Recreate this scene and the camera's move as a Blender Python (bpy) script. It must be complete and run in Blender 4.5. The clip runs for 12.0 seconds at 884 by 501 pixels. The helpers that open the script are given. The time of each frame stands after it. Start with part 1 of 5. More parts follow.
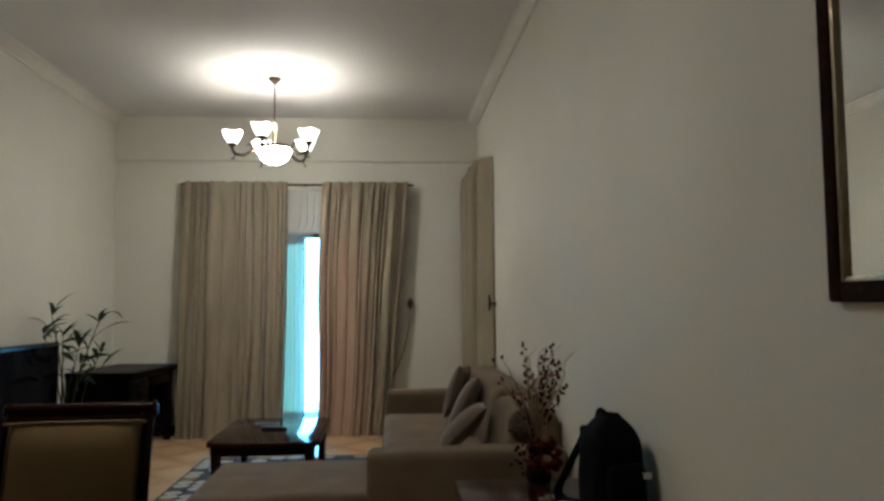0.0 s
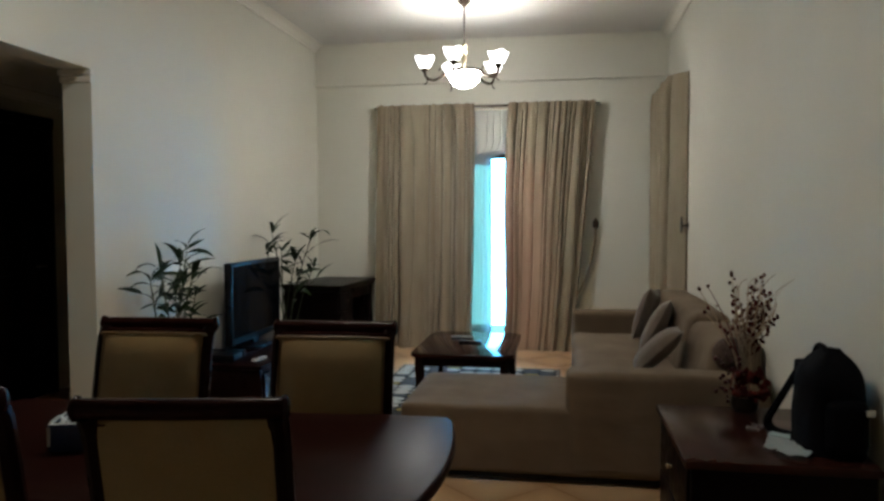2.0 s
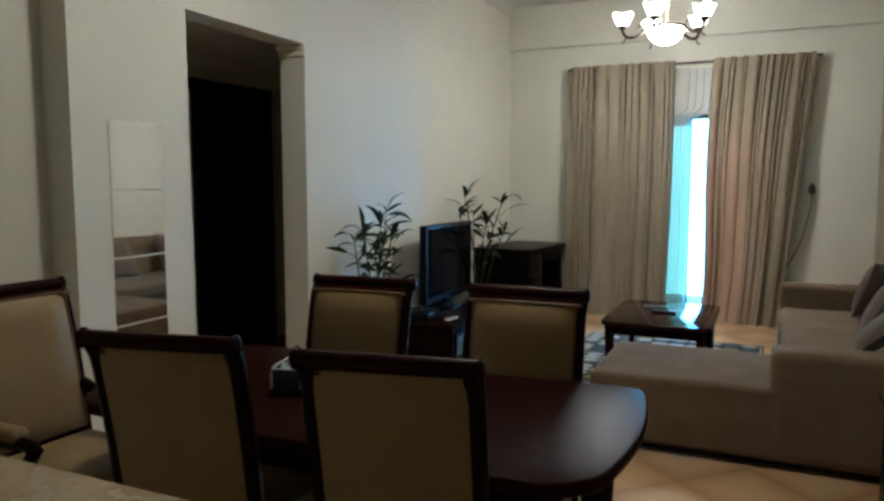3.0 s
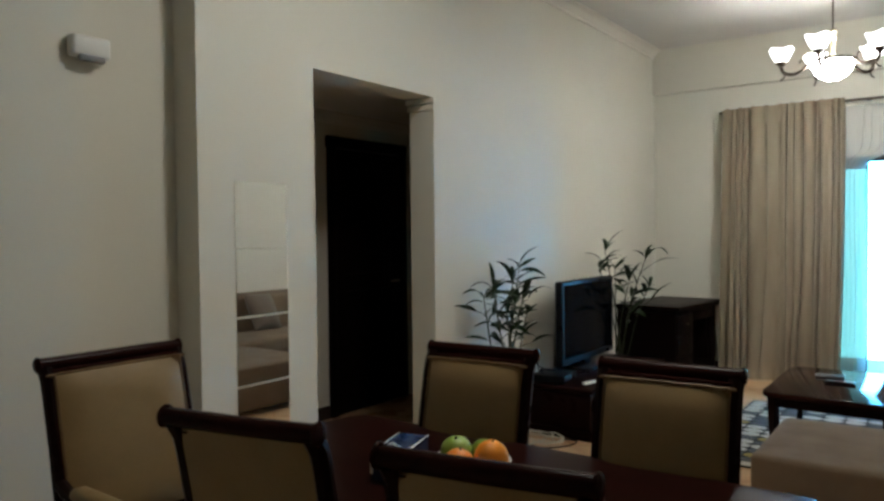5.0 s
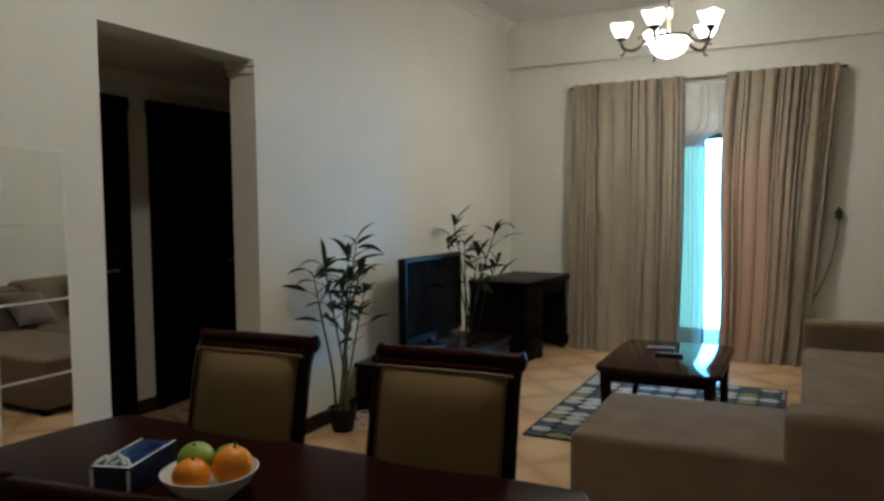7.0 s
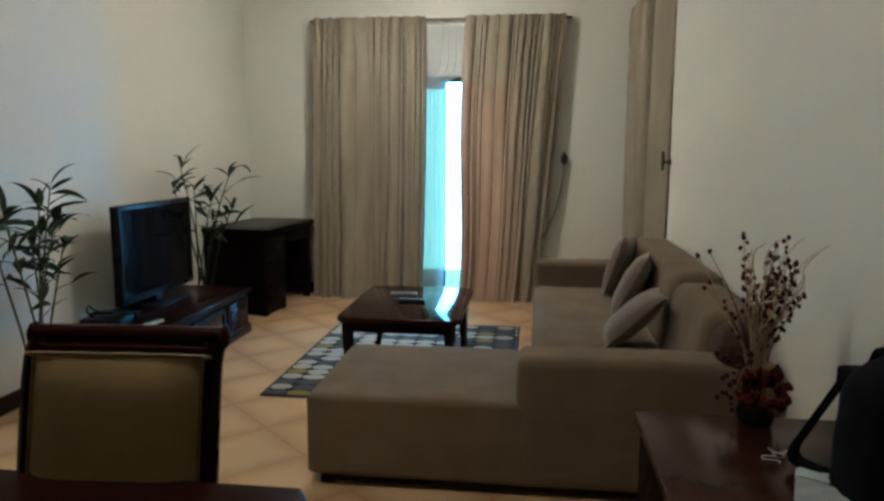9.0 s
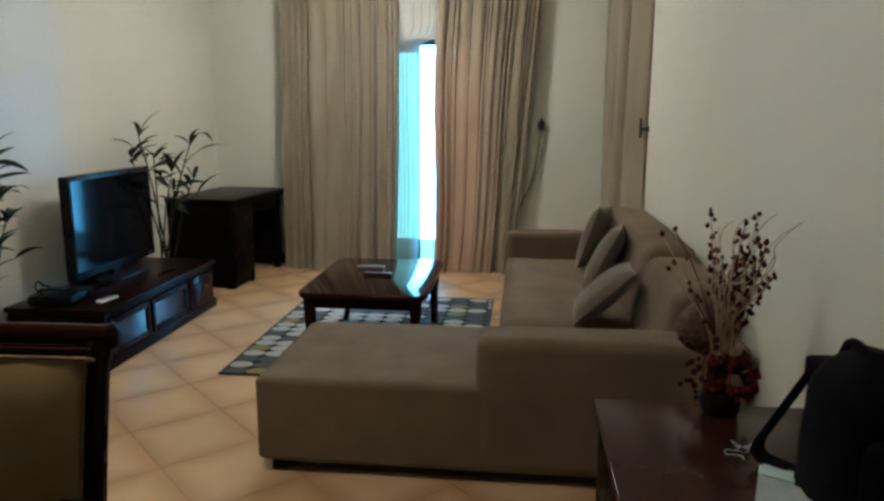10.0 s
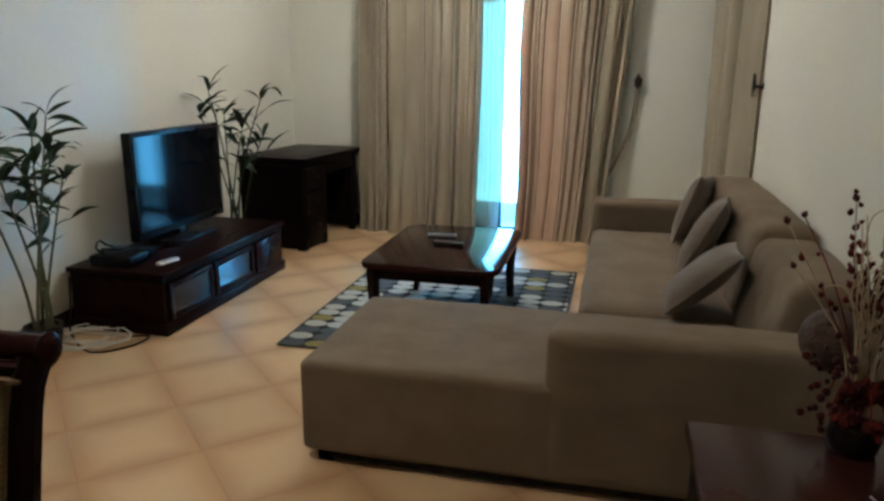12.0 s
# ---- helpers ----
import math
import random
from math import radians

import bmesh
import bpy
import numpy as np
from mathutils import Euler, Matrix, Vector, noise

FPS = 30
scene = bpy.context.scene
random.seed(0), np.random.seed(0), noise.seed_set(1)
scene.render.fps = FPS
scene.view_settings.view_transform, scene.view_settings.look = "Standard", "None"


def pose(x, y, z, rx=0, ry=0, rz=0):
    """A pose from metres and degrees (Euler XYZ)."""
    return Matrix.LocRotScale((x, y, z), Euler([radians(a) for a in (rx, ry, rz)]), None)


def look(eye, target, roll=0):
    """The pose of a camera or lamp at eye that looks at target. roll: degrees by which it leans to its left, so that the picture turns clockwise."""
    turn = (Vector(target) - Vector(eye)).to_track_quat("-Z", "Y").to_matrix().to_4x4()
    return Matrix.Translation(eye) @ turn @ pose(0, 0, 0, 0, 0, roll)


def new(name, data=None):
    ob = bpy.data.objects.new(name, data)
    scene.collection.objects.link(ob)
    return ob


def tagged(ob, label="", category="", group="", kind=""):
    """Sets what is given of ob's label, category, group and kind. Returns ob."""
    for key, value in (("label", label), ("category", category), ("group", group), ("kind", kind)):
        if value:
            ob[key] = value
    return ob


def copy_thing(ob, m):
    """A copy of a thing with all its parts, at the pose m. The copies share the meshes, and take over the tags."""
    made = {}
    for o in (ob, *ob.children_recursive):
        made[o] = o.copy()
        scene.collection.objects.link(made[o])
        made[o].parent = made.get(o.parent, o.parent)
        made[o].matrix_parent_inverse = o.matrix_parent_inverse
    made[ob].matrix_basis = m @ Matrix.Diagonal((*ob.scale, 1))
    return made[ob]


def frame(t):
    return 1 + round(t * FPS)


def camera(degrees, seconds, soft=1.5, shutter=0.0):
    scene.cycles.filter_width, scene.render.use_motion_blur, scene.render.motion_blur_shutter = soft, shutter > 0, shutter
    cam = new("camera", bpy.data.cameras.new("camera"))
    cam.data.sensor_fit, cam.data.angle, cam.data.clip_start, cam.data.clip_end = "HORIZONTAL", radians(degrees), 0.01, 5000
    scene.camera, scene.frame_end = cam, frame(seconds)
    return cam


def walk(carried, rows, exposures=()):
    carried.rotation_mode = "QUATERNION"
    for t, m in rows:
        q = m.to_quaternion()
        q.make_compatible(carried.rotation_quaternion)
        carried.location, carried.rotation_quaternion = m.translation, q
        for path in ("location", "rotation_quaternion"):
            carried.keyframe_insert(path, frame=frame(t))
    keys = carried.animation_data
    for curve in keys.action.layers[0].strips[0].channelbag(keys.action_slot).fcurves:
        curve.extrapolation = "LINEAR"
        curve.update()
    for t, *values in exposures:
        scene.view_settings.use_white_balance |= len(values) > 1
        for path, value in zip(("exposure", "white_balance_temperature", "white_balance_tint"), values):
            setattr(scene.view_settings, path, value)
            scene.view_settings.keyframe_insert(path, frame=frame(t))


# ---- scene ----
cam = camera(63.1, 12.0, soft=2.8)
PATH = [
    (0, (-0.087, 0.34, 1.304), (0.055, 2.33, 1.448), -0.4),
    (0.5, (-0.124, 0.303, 1.312), (0.032, 2.293, 1.442), -0.4),
    (1, (-0.159, 0.254, 1.316), (-0.003, 2.247, 1.334), -0.6),
    (1.5, (-0.2, 0.219, 1.343), (-0.207, 2.218, 1.294), -0.2),
    (2, (-0.23, 0.222, 1.365), (-0.558, 2.193, 1.272), -0.1),
    (2.5, (-0.232, 0.203, 1.376), (-0.843, 2.102, 1.228), 0.3),
    (3, (-0.242, 0.213, 1.373), (-1.065, 2.026, 1.18), -0.0),
    (3.5, (-0.258, 0.245, 1.374), (-1.323, 1.925, 1.175), -0.4),
    (3.7, (-0.273, 0.27, 1.377), (-1.416, 1.899, 1.173), -0.1),
    (5.3, (-0.293, 0.518, 1.404), (-1.452, 2.148, 1.368), -0.9),
    (5.5, (-0.279, 0.551, 1.405), (-1.387, 2.216, 1.359), -1.6),
    (6, (-0.224, 0.658, 1.41), (-1.276, 2.358, 1.36), -0.9),
    (6.5, (-0.163, 0.766, 1.4), (-1.167, 2.494, 1.325), -0.6),
    (7, (-0.15, 0.833, 1.39), (-1.047, 2.616, 1.268), -0.6),
    (7.5, (-0.153, 0.919, 1.39), (-0.882, 2.776, 1.259), -0.6),
    (7.7, (-0.164, 0.959, 1.386), (-0.848, 2.834, 1.254), -0.9),
    (9.3, (-0.151, 1.204, 1.381), (-0.362, 3.167, 1.062), 0.3),
    (9.5, (-0.129, 1.246, 1.385), (-0.34, 3.205, 1.045), 0.2),
    (10, (-0.055, 1.337, 1.393), (-0.268, 3.29, 1.018), 0.2),
    (10.5, (-0.003, 1.428, 1.381), (-0.217, 3.377, 0.985), 0.1),
    (11, (0.004, 1.502, 1.377), (-0.268, 3.427, 0.909), -0.2),
    (11.5, (-0.01, 1.614, 1.387), (-0.347, 3.524, 0.9), -0.5),
    (12, (-0.033, 1.716, 1.378), (-0.482, 3.602, 0.89), 0.4),
]
walk(cam, [(t, look(eye, target, roll)) for t, eye, target, roll in PATH],
     [(0, -0.06, 6400, 9.5), (1.0, 0.02, 6400, 9.5), (2.5, 0.28, 6200, 8), (3.5, 0.54, 6050, 7.5), (5.5, 0.36, 6250, 8.5),
      (7.5, 0.18, 6350, 9.5), (9.5, 0.44, 6300, 8.5), (12, 0.62, 6250, 8.5)])
# ---- world and light ----
world = bpy.data.worlds.new("daylight")
scene.world = world
world.use_nodes = True
wn = world.node_tree
sky = wn.nodes.new("ShaderNodeTexSky")
sky.sky_type, sky.sun_disc = 'NISHITA', False
sky.sun_elevation, sky.sun_rotation = radians(58), radians(180)
wn.nodes["Background"].inputs[1].default_value = 0.15
wn.links.new(sky.outputs[0], wn.nodes["Background"].inputs[0])
# last value: strength of the unseen lamp added at the dining end
SUN_W, LAMP_W, HAZE, SHADE, BOWL, DINING_FILL = 3.0, 0.12, 29.0, 5.5, 84.0, 56.0
sun_data = bpy.data.lights.new("sun", 'SUN')
sun_data.energy, sun_data.angle, sun_data.color = SUN_W, radians(0.5), (1.0, 0.95, 0.87)
sun = new("sun", sun_data)
sun.matrix_world = look((0.0, -10.0, 16.0), (0.0, 0.0, 0.0))

# plan, metres
XL, XR, YB, YR, ZC = -2.865, 0.81, 7.79, -1.6, 3.215
XLR = -3.02                      # recessed left wall beside the counter
PIER = 2.305                     # where the left wall steps back
OP0, OP1, OPZ = 2.97, 3.957, 2.205   # opening to the corridor
XC = -4.15                       # corridor's far wall
WX0, WX1, WZ = -1.95, -0.28, 2.03    # balcony door


# ---- materials ----
def nodes_of(name):
    m = bpy.data.materials.new(name)
    m.use_nodes = True
    return m, m.node_tree.nodes, m.node_tree.links, m.node_tree.nodes["Principled BSDF"]


def mix_rgb(ns, ls, fac, a, b, kind='MIX'):
    n = ns.new("ShaderNodeMix")
    n.data_type, n.blend_type = 'RGBA', kind
    for sock, v in ((n.inputs[0], fac), (n.inputs[6], a), (n.inputs[7], b)):
        if isinstance(v, (int, float)):
            sock.default_value = v
        elif isinstance(v, tuple):
            sock.default_value = (*v, 1)
        else:
            ls.new(v, sock)
    return n.outputs[2]


def coords(ns, ls, stretch=(1, 1, 1)):
    tc, mp = ns.new("ShaderNodeTexCoord"), ns.new("ShaderNodeMapping")
    mp.inputs["Scale"].default_value = stretch
    ls.new(tc.outputs["Object"], mp.inputs[0])
    return mp.outputs[0]


def noise_of(ns, ls, vec, scale, detail=4, rough=0.55, lo=0.35, hi=0.65):
    n, r = ns.new("ShaderNodeTexNoise"), ns.new("ShaderNodeMapRange")
    n.inputs["Scale"].default_value, n.inputs["Detail"].default_value, n.inputs["Roughness"].default_value = scale, detail, rough
    ls.new(vec, n.inputs["Vector"])
    r.inputs[1].default_value, r.inputs[2].default_value = lo, hi
    ls.new(n.outputs["Fac"], r.inputs[0])
    return r.outputs[0]


def surface(name, colour, second, rough=0.6, big=2.0, fine=60.0, bump=0.1, depth=0.002, stretch=(1, 1, 1), metal=0.0,
            coat=0.0, sheen=0.0, rough_var=0.08, spec=0.5, vary=0.0, folds=0.0):
    """A surface of two tones: broad patches and fine grain, with fine relief."""
    m, ns, ls, p = nodes_of(name)
    v = coords(ns, ls, stretch)
    broad, grain = noise_of(ns, ls, v, big, 3), noise_of(ns, ls, v, fine, 5, 0.6, 0.3, 0.7)
    both = ns.new("ShaderNodeMath")
    both.operation = 'MULTIPLY_ADD'
    ls.new(grain, both.inputs[0])
    both.inputs[1].default_value = 0.45
    half = ns.new("ShaderNodeMath")
    half.operation = 'MULTIPLY'
    ls.new(broad, half.inputs[0])
    half.inputs[1].default_value = 0.55
    ls.new(half.outputs[0], both.inputs[2])
    col = mix_rgb(ns, ls, both.outputs[0], colour, second)
    if vary:
        oi, hs, mr = ns.new("ShaderNodeObjectInfo"), ns.new("ShaderNodeHueSaturation"), ns.new("ShaderNodeMapRange")
        mr.inputs[3].default_value, mr.inputs[4].default_value = 1 - vary, 1 + vary
        ls.new(oi.outputs["Random"], mr.inputs[0])
        ls.new(mr.outputs[0], hs.inputs["Value"])
        ls.new(col, hs.inputs["Color"])
        col = hs.outputs[0]
    ls.new(col, p.inputs["Base Color"])
    rr = ns.new("ShaderNodeMapRange")
    rr.inputs[3].default_value, rr.inputs[4].default_value = max(0.02, rough - rough_var), min(1, rough + rough_var)
    ls.new(broad, rr.inputs[0])
    ls.new(rr.outputs[0], p.inputs["Roughness"])
    p.inputs["Metallic"].default_value = metal
    p.inputs["Coat Weight"].default_value = coat
    p.inputs["Coat Roughness"].default_value = 0.08
    p.inputs["Sheen Weight"].default_value = sheen
    p.inputs["Specular IOR Level"].default_value = spec
    if bump:
        b = ns.new("ShaderNodeBump")
        b.inputs["Strength"].default_value, b.inputs["Distance"].default_value = bump, depth
        ls.new(grain, b.inputs["Height"])
        ls.new(b.outputs[0], p.inputs["Normal"])
        if folds:
            b2 = ns.new("ShaderNodeBump")
            b2.inputs["Strength"].default_value, b2.inputs["Distance"].default_value = folds, 0.02
            ls.new(noise_of(ns, ls, coords(ns, ls, (1.0, 2.2, 2.2)), 3.2, 3, 0.5, 0.2, 0.8), b2.inputs["Height"])
            ls.new(b2.outputs[0], b.inputs["Normal"])
    return m


WALL = surface("cream wall paint", (0.69, 0.67, 0.585), (0.64, 0.62, 0.54), 0.62, 0.7, 140, 0.12, 0.0015)
CEILING = surface("white ceiling paint", (0.70, 0.69, 0.66), (0.65, 0.64, 0.61), 0.75, 0.6, 120, 0.1, 0.0015)
TRIM = surface("white plaster trim", (0.74, 0.71, 0.64), (0.68, 0.65, 0.58), 0.5, 1.5, 80, 0.05)
SKIRT = surface("dark stained skirting", (0.02, 0.009, 0.007), (0.012, 0.006, 0.005), 0.4, 3, 60, 0.05, stretch=(1, .1, 1))
GROUT = surface("brown floor grout", (0.42, 0.255, 0.13), (0.36, 0.21, 0.105), 0.7, 3, 150, 0.2)
MAHOGANY = surface("dark polished mahogany", (0.012, 0.0032, 0.0024), (0.006, 0.002, 0.0016), 0.30, 3, 45, 0.0, stretch=(2, 1, 2), spec=0.055, rough_var=0.03)
RED_WOOD = surface("polished reddish mahogany", (0.028, 0.007, 0.005), (0.015, 0.0045, 0.0035), 0.22, 3, 40, 0.0, stretch=(2, 0.7, 2), spec=0.05, rough_var=0.03)
TABLE_WOOD = surface("lacquered red brown tabletop", (0.022, 0.006, 0.0045), (0.014, 0.0045, 0.0035), 0.30, 2.5, 30, 0.0, stretch=(1, 4, 4), rough_var=0.0, spec=0.018)
COFFEE_WOOD = surface("lacquered coffee table wood", (0.024, 0.008, 0.006), (0.018, 0.006, 0.0045), 0.085, 2.5, 30, 0.0, stretch=(4, 1, 4), rough_var=0.0, spec=0.07)
CABINET_TOP = surface("reddish polished cabinet top", (0.040, 0.012, 0.008), (0.024, 0.008, 0.006), 0.2, 3, 40, 0.0, stretch=(4, 1, 4), spec=0.15, rough_var=0.0)
BLACKWOOD = surface("nearly black stained wood", (0.006, 0.0028, 0.0024), (0.003, 0.0016, 0.0014), 0.36, 3, 50, 0.04, stretch=(1, 6, 6), spec=0.05)
LEATHER = surface("tan leather upholstery", (0.28, 0.19, 0.085), (0.22, 0.142, 0.06), 0.5, 5, 220, 0.2, 0.0012, spec=0.3, folds=0.12)
PIPING = surface("brown leather cord", (0.20, 0.12, 0.05), (0.13, 0.075, 0.03), 0.5, 9, 200, 0.1, spec=0.3)
SOFA = surface("taupe woven sofa fabric", (0.186, 0.137, 0.093), (0.145, 0.105, 0.07), 0.92, 5, 380, 0.5, 0.0015, sheen=0.05, spec=0.1, folds=0.35)
PILLOW = surface("grey brown cushion fabric", (0.155, 0.118, 0.09), (0.115, 0.088, 0.067), 0.92, 7, 380, 0.5, 0.0015, sheen=0.25, spec=0.2, folds=0.4)
GRANITE = surface("speckled beige granite", (0.50, 0.36, 0.18), (0.28, 0.19, 0.09), 0.25, 14, 75, 0.0, rough_var=0.05)
BLACK_PLASTIC = surface("black plastic", (0.006, 0.006, 0.007), (0.004, 0.004, 0.005), 0.32, 6, 90, 0.03, spec=0.15)
WHITE_PLASTIC = surface("white plastic", (0.72, 0.71, 0.67), (0.66, 0.65, 0.61), 0.4, 6, 90, 0.02)
GREY_PLASTIC = surface("grey plastic", (0.22, 0.22, 0.23), (0.17, 0.17, 0.18), 0.4, 6, 90, 0.02)
BRONZE = surface("dark bronze metal", (0.06, 0.042, 0.03), (0.035, 0.025, 0.018), 0.42, 9, 90, 0.05, metal=0.8)
BRASS = surface("aged pale brass", (0.42, 0.36, 0.26), (0.30, 0.25, 0.17), 0.45, 12, 90, 0.05, metal=0.9)
ALUMINIUM = surface("dark anodised aluminium", (0.035, 0.033, 0.032), (0.025, 0.024, 0.023), 0.4, 6, 70, 0.02, metal=0.5)
GILT = surface("worn gilded frame", (0.028, 0.013, 0.007), (0.012, 0.006, 0.004), 0.8, 14, 60, 0.3, spec=0.03)
NYLON = surface("black nylon", (0.004, 0.004, 0.006), (0.0025, 0.0025, 0.0035), 0.85, 8, 300, 0.4, 0.0012, spec=0.08)
DARK_STEM = surface("dark bamboo stem", (0.020, 0.028, 0.010), (0.012, 0.016, 0.006), 0.5, 20, 90, 0.1, spec=0.2)
STEM = surface("green bamboo stem", (0.085, 0.085, 0.034), (0.045, 0.05, 0.02), 0.45, 20, 90, 0.1)
LEAF = surface("dark green blade leaf", (0.020, 0.040, 0.012), (0.010, 0.022, 0.007), 0.5, 12, 110, 0.15, stretch=(6, 1, 1), vary=0.35, spec=0.2)
CERAMIC = surface("dark glazed pot", (0.013, 0.008, 0.006), (0.008, 0.005, 0.004), 0.4, 8, 60, 0.05, spec=0.12)
SOIL = surface("dry potting soil", (0.05, 0.033, 0.02), (0.025, 0.017, 0.011), 0.95, 30, 120, 0.6, 0.006)
TWIG = surface("dried pale twig", (0.44, 0.33, 0.22), (0.30, 0.21, 0.13), 0.8, 20, 120, 0.2)
POD = surface("dried dark red pod", (0.11, 0.013, 0.010), (0.04, 0.007, 0.006), 0.7, 30, 120, 0.3, vary=0.5, spec=0.1)
BERRY = surface("glossy red berry", (0.065, 0.005, 0.006), (0.018, 0.003, 0.004), 0.35, 30, 90, 0.05, vary=0.3, spec=0.2)
WICKER = surface("brown woven ball", (0.085, 0.045, 0.026), (0.04, 0.02, 0.012), 0.8, 40, 150, 0.8, 0.004)
ORANGE = surface("orange peel", (0.86, 0.30, 0.008), (0.78, 0.24, 0.006), 0.42, 10, 160, 0.35, 0.0012, vary=0.1)
GREEN_FRUIT = surface("green fruit skin", (0.24, 0.34, 0.045), (0.15, 0.25, 0.035), 0.35, 14, 90, 0.05, vary=0.15)
CHINA = surface("white glazed china", (0.74, 0.72, 0.68), (0.70, 0.68, 0.64), 0.15, 6, 60, 0.0)
BLUE_BOX = surface("dark blue card", (0.014, 0.030, 0.095), (0.010, 0.020, 0.065), 0.35, 8, 80, 0.05)
BLUE_BOOK = surface("blue glossy cover", (0.010, 0.040, 0.15), (0.008, 0.03, 0.11), 0.25, 6, 60, 0.0)
PAPER = surface("white paper", (0.72, 0.75, 0.74), (0.58, 0.67, 0.67), 0.8, 12, 120, 0.1)
TEAL_PAPER = surface("pale teal paper", (0.44, 0.60, 0.60), (0.54, 0.66, 0.65), 0.7, 14, 120, 0.1)
CABLE = surface("off white cable sheath", (0.62, 0.58, 0.48), (0.52, 0.48, 0.40), 0.5, 20, 60, 0.0)
ROPE = surface("beige tie rope", (0.30, 0.24, 0.16), (0.20, 0.155, 0.10), 0.9, 40, 240, 0.6, 0.003)
CONCRETE = surface("pale balcony concrete", (0.50, 0.48, 0.44), (0.42, 0.40, 0.37), 0.8, 2, 60, 0.2)


def emitter(name, colour, strength):
    m, ns, ls, p = nodes_of(name)
    p.inputs["Base Color"].default_value = (0.8, 0.78, 0.74, 1)
    p.inputs["Roughness"].default_value = 0.4
    p.inputs["Emission Color"].default_value = (*colour, 1)
    p.inputs["Emission Strength"].default_value = strength
    return m


SHADE_GLASS = emitter("lit frosted glass shade", (1.0, 0.97, 0.91), SHADE)
BOWL_GLASS = emitter("lit frosted glass bowl", (1.0, 0.97, 0.91), BOWL)
HAZY_SKY = emitter("bright hazy sky", (0.09, 0.52, 1.0), HAZE)


def mirror_mat():
    m, ns, ls, p = nodes_of("mirror silvering")
    p.inputs["Base Color"].default_value = (0.86, 0.88, 0.87, 1)
    p.inputs["Metallic"].default_value = 1.0
    p.inputs["Roughness"].default_value = 0.015
    return m


MIRROR = mirror_mat()


def screen_mat():
    m, ns, ls, p = nodes_of("dark glossy screen")
    p.inputs["Base Color"].default_value = (0.003, 0.004, 0.006, 1)
    p.inputs["Roughness"].default_value = 0.075
    p.inputs["Specular IOR Level"].default_value = 0.07
    return m


SCREEN = screen_mat()


def pane_mat(name, tint):
    m, ns, ls, p = nodes_of(name)
    ns.remove(p)
    tr, gl, mx = ns.new("ShaderNodeBsdfTransparent"), ns.new("ShaderNodeBsdfGlossy"), ns.new("ShaderNodeMixShader")
    tr.inputs[0].default_value = (*tint, 1)
    gl.inputs["Roughness"].default_value = 0.02
    fr = ns.new("ShaderNodeFresnel")
    fr.inputs[0].default_value = 1.45
    ls.new(fr.outputs[0], mx.inputs[0])
    ls.new(tr.outputs[0], mx.inputs[1])
    ls.new(gl.outputs[0], mx.inputs[2])
    ls.new(mx.outputs[0], ns["Material Output"].inputs[0])
    return m


TINTED = pane_mat("blue green tinted glass", (0.28, 0.24, 0.178))
SMOKED = pane_mat("smoked cabinet glass", (0.18, 0.18, 0.19))


def cloth(name, colour, second, through_col, amount, clear=0.0):
    """Woven cloth that lets some light through."""
    m, ns, ls, p = nodes_of(name)
    v = coords(ns, ls, (1, 1, 0.15))
    broad, grain = noise_of(ns, ls, v, 9, 3), noise_of(ns, ls, coords(ns, ls), 420, 3)
    col = mix_rgb(ns, ls, broad, colour, second)
    ls.new(col, p.inputs["Base Color"])
    p.inputs["Roughness"].default_value = 0.9
    p.inputs["Specular IOR Level"].default_value = 0.15
    p.inputs["Sheen Weight"].default_value = 0.15
    b = ns.new("ShaderNodeBump")
    b.inputs["Strength"].default_value, b.inputs["Distance"].default_value = 0.35, 0.0015
    ls.new(grain, b.inputs["Height"])
    ls.new(b.outputs[0], p.inputs["Normal"])
    t, mx = ns.new("ShaderNodeBsdfTranslucent"), ns.new("ShaderNodeMixShader")
    t.inputs[0].default_value = (*through_col, 1)
    mx.inputs[0].default_value = amount
    ls.new(p.outputs[0], mx.inputs[1])
    ls.new(t.outputs[0], mx.inputs[2])
    last = mx.outputs[0]
    if clear:
        tr, m2 = ns.new("ShaderNodeBsdfTransparent"), ns.new("ShaderNodeMixShader")
        m2.inputs[0].default_value = clear
        ls.new(last, m2.inputs[1])
        ls.new(tr.outputs[0], m2.inputs[2])
        last = m2.outputs[0]
    ls.new(last, ns["Material Output"].inputs[0])
    return m


CURTAIN = cloth("beige lined curtain cloth", (0.33, 0.287, 0.206), (0.272, 0.235, 0.166), (1.0, 0.075, 0.025), 0.068)
SHEER = cloth("white sheer voile", (0.75, 0.76, 0.76), (0.68, 0.70, 0.71), (0.75, 0.78, 0.80), 0.5, 0.60)


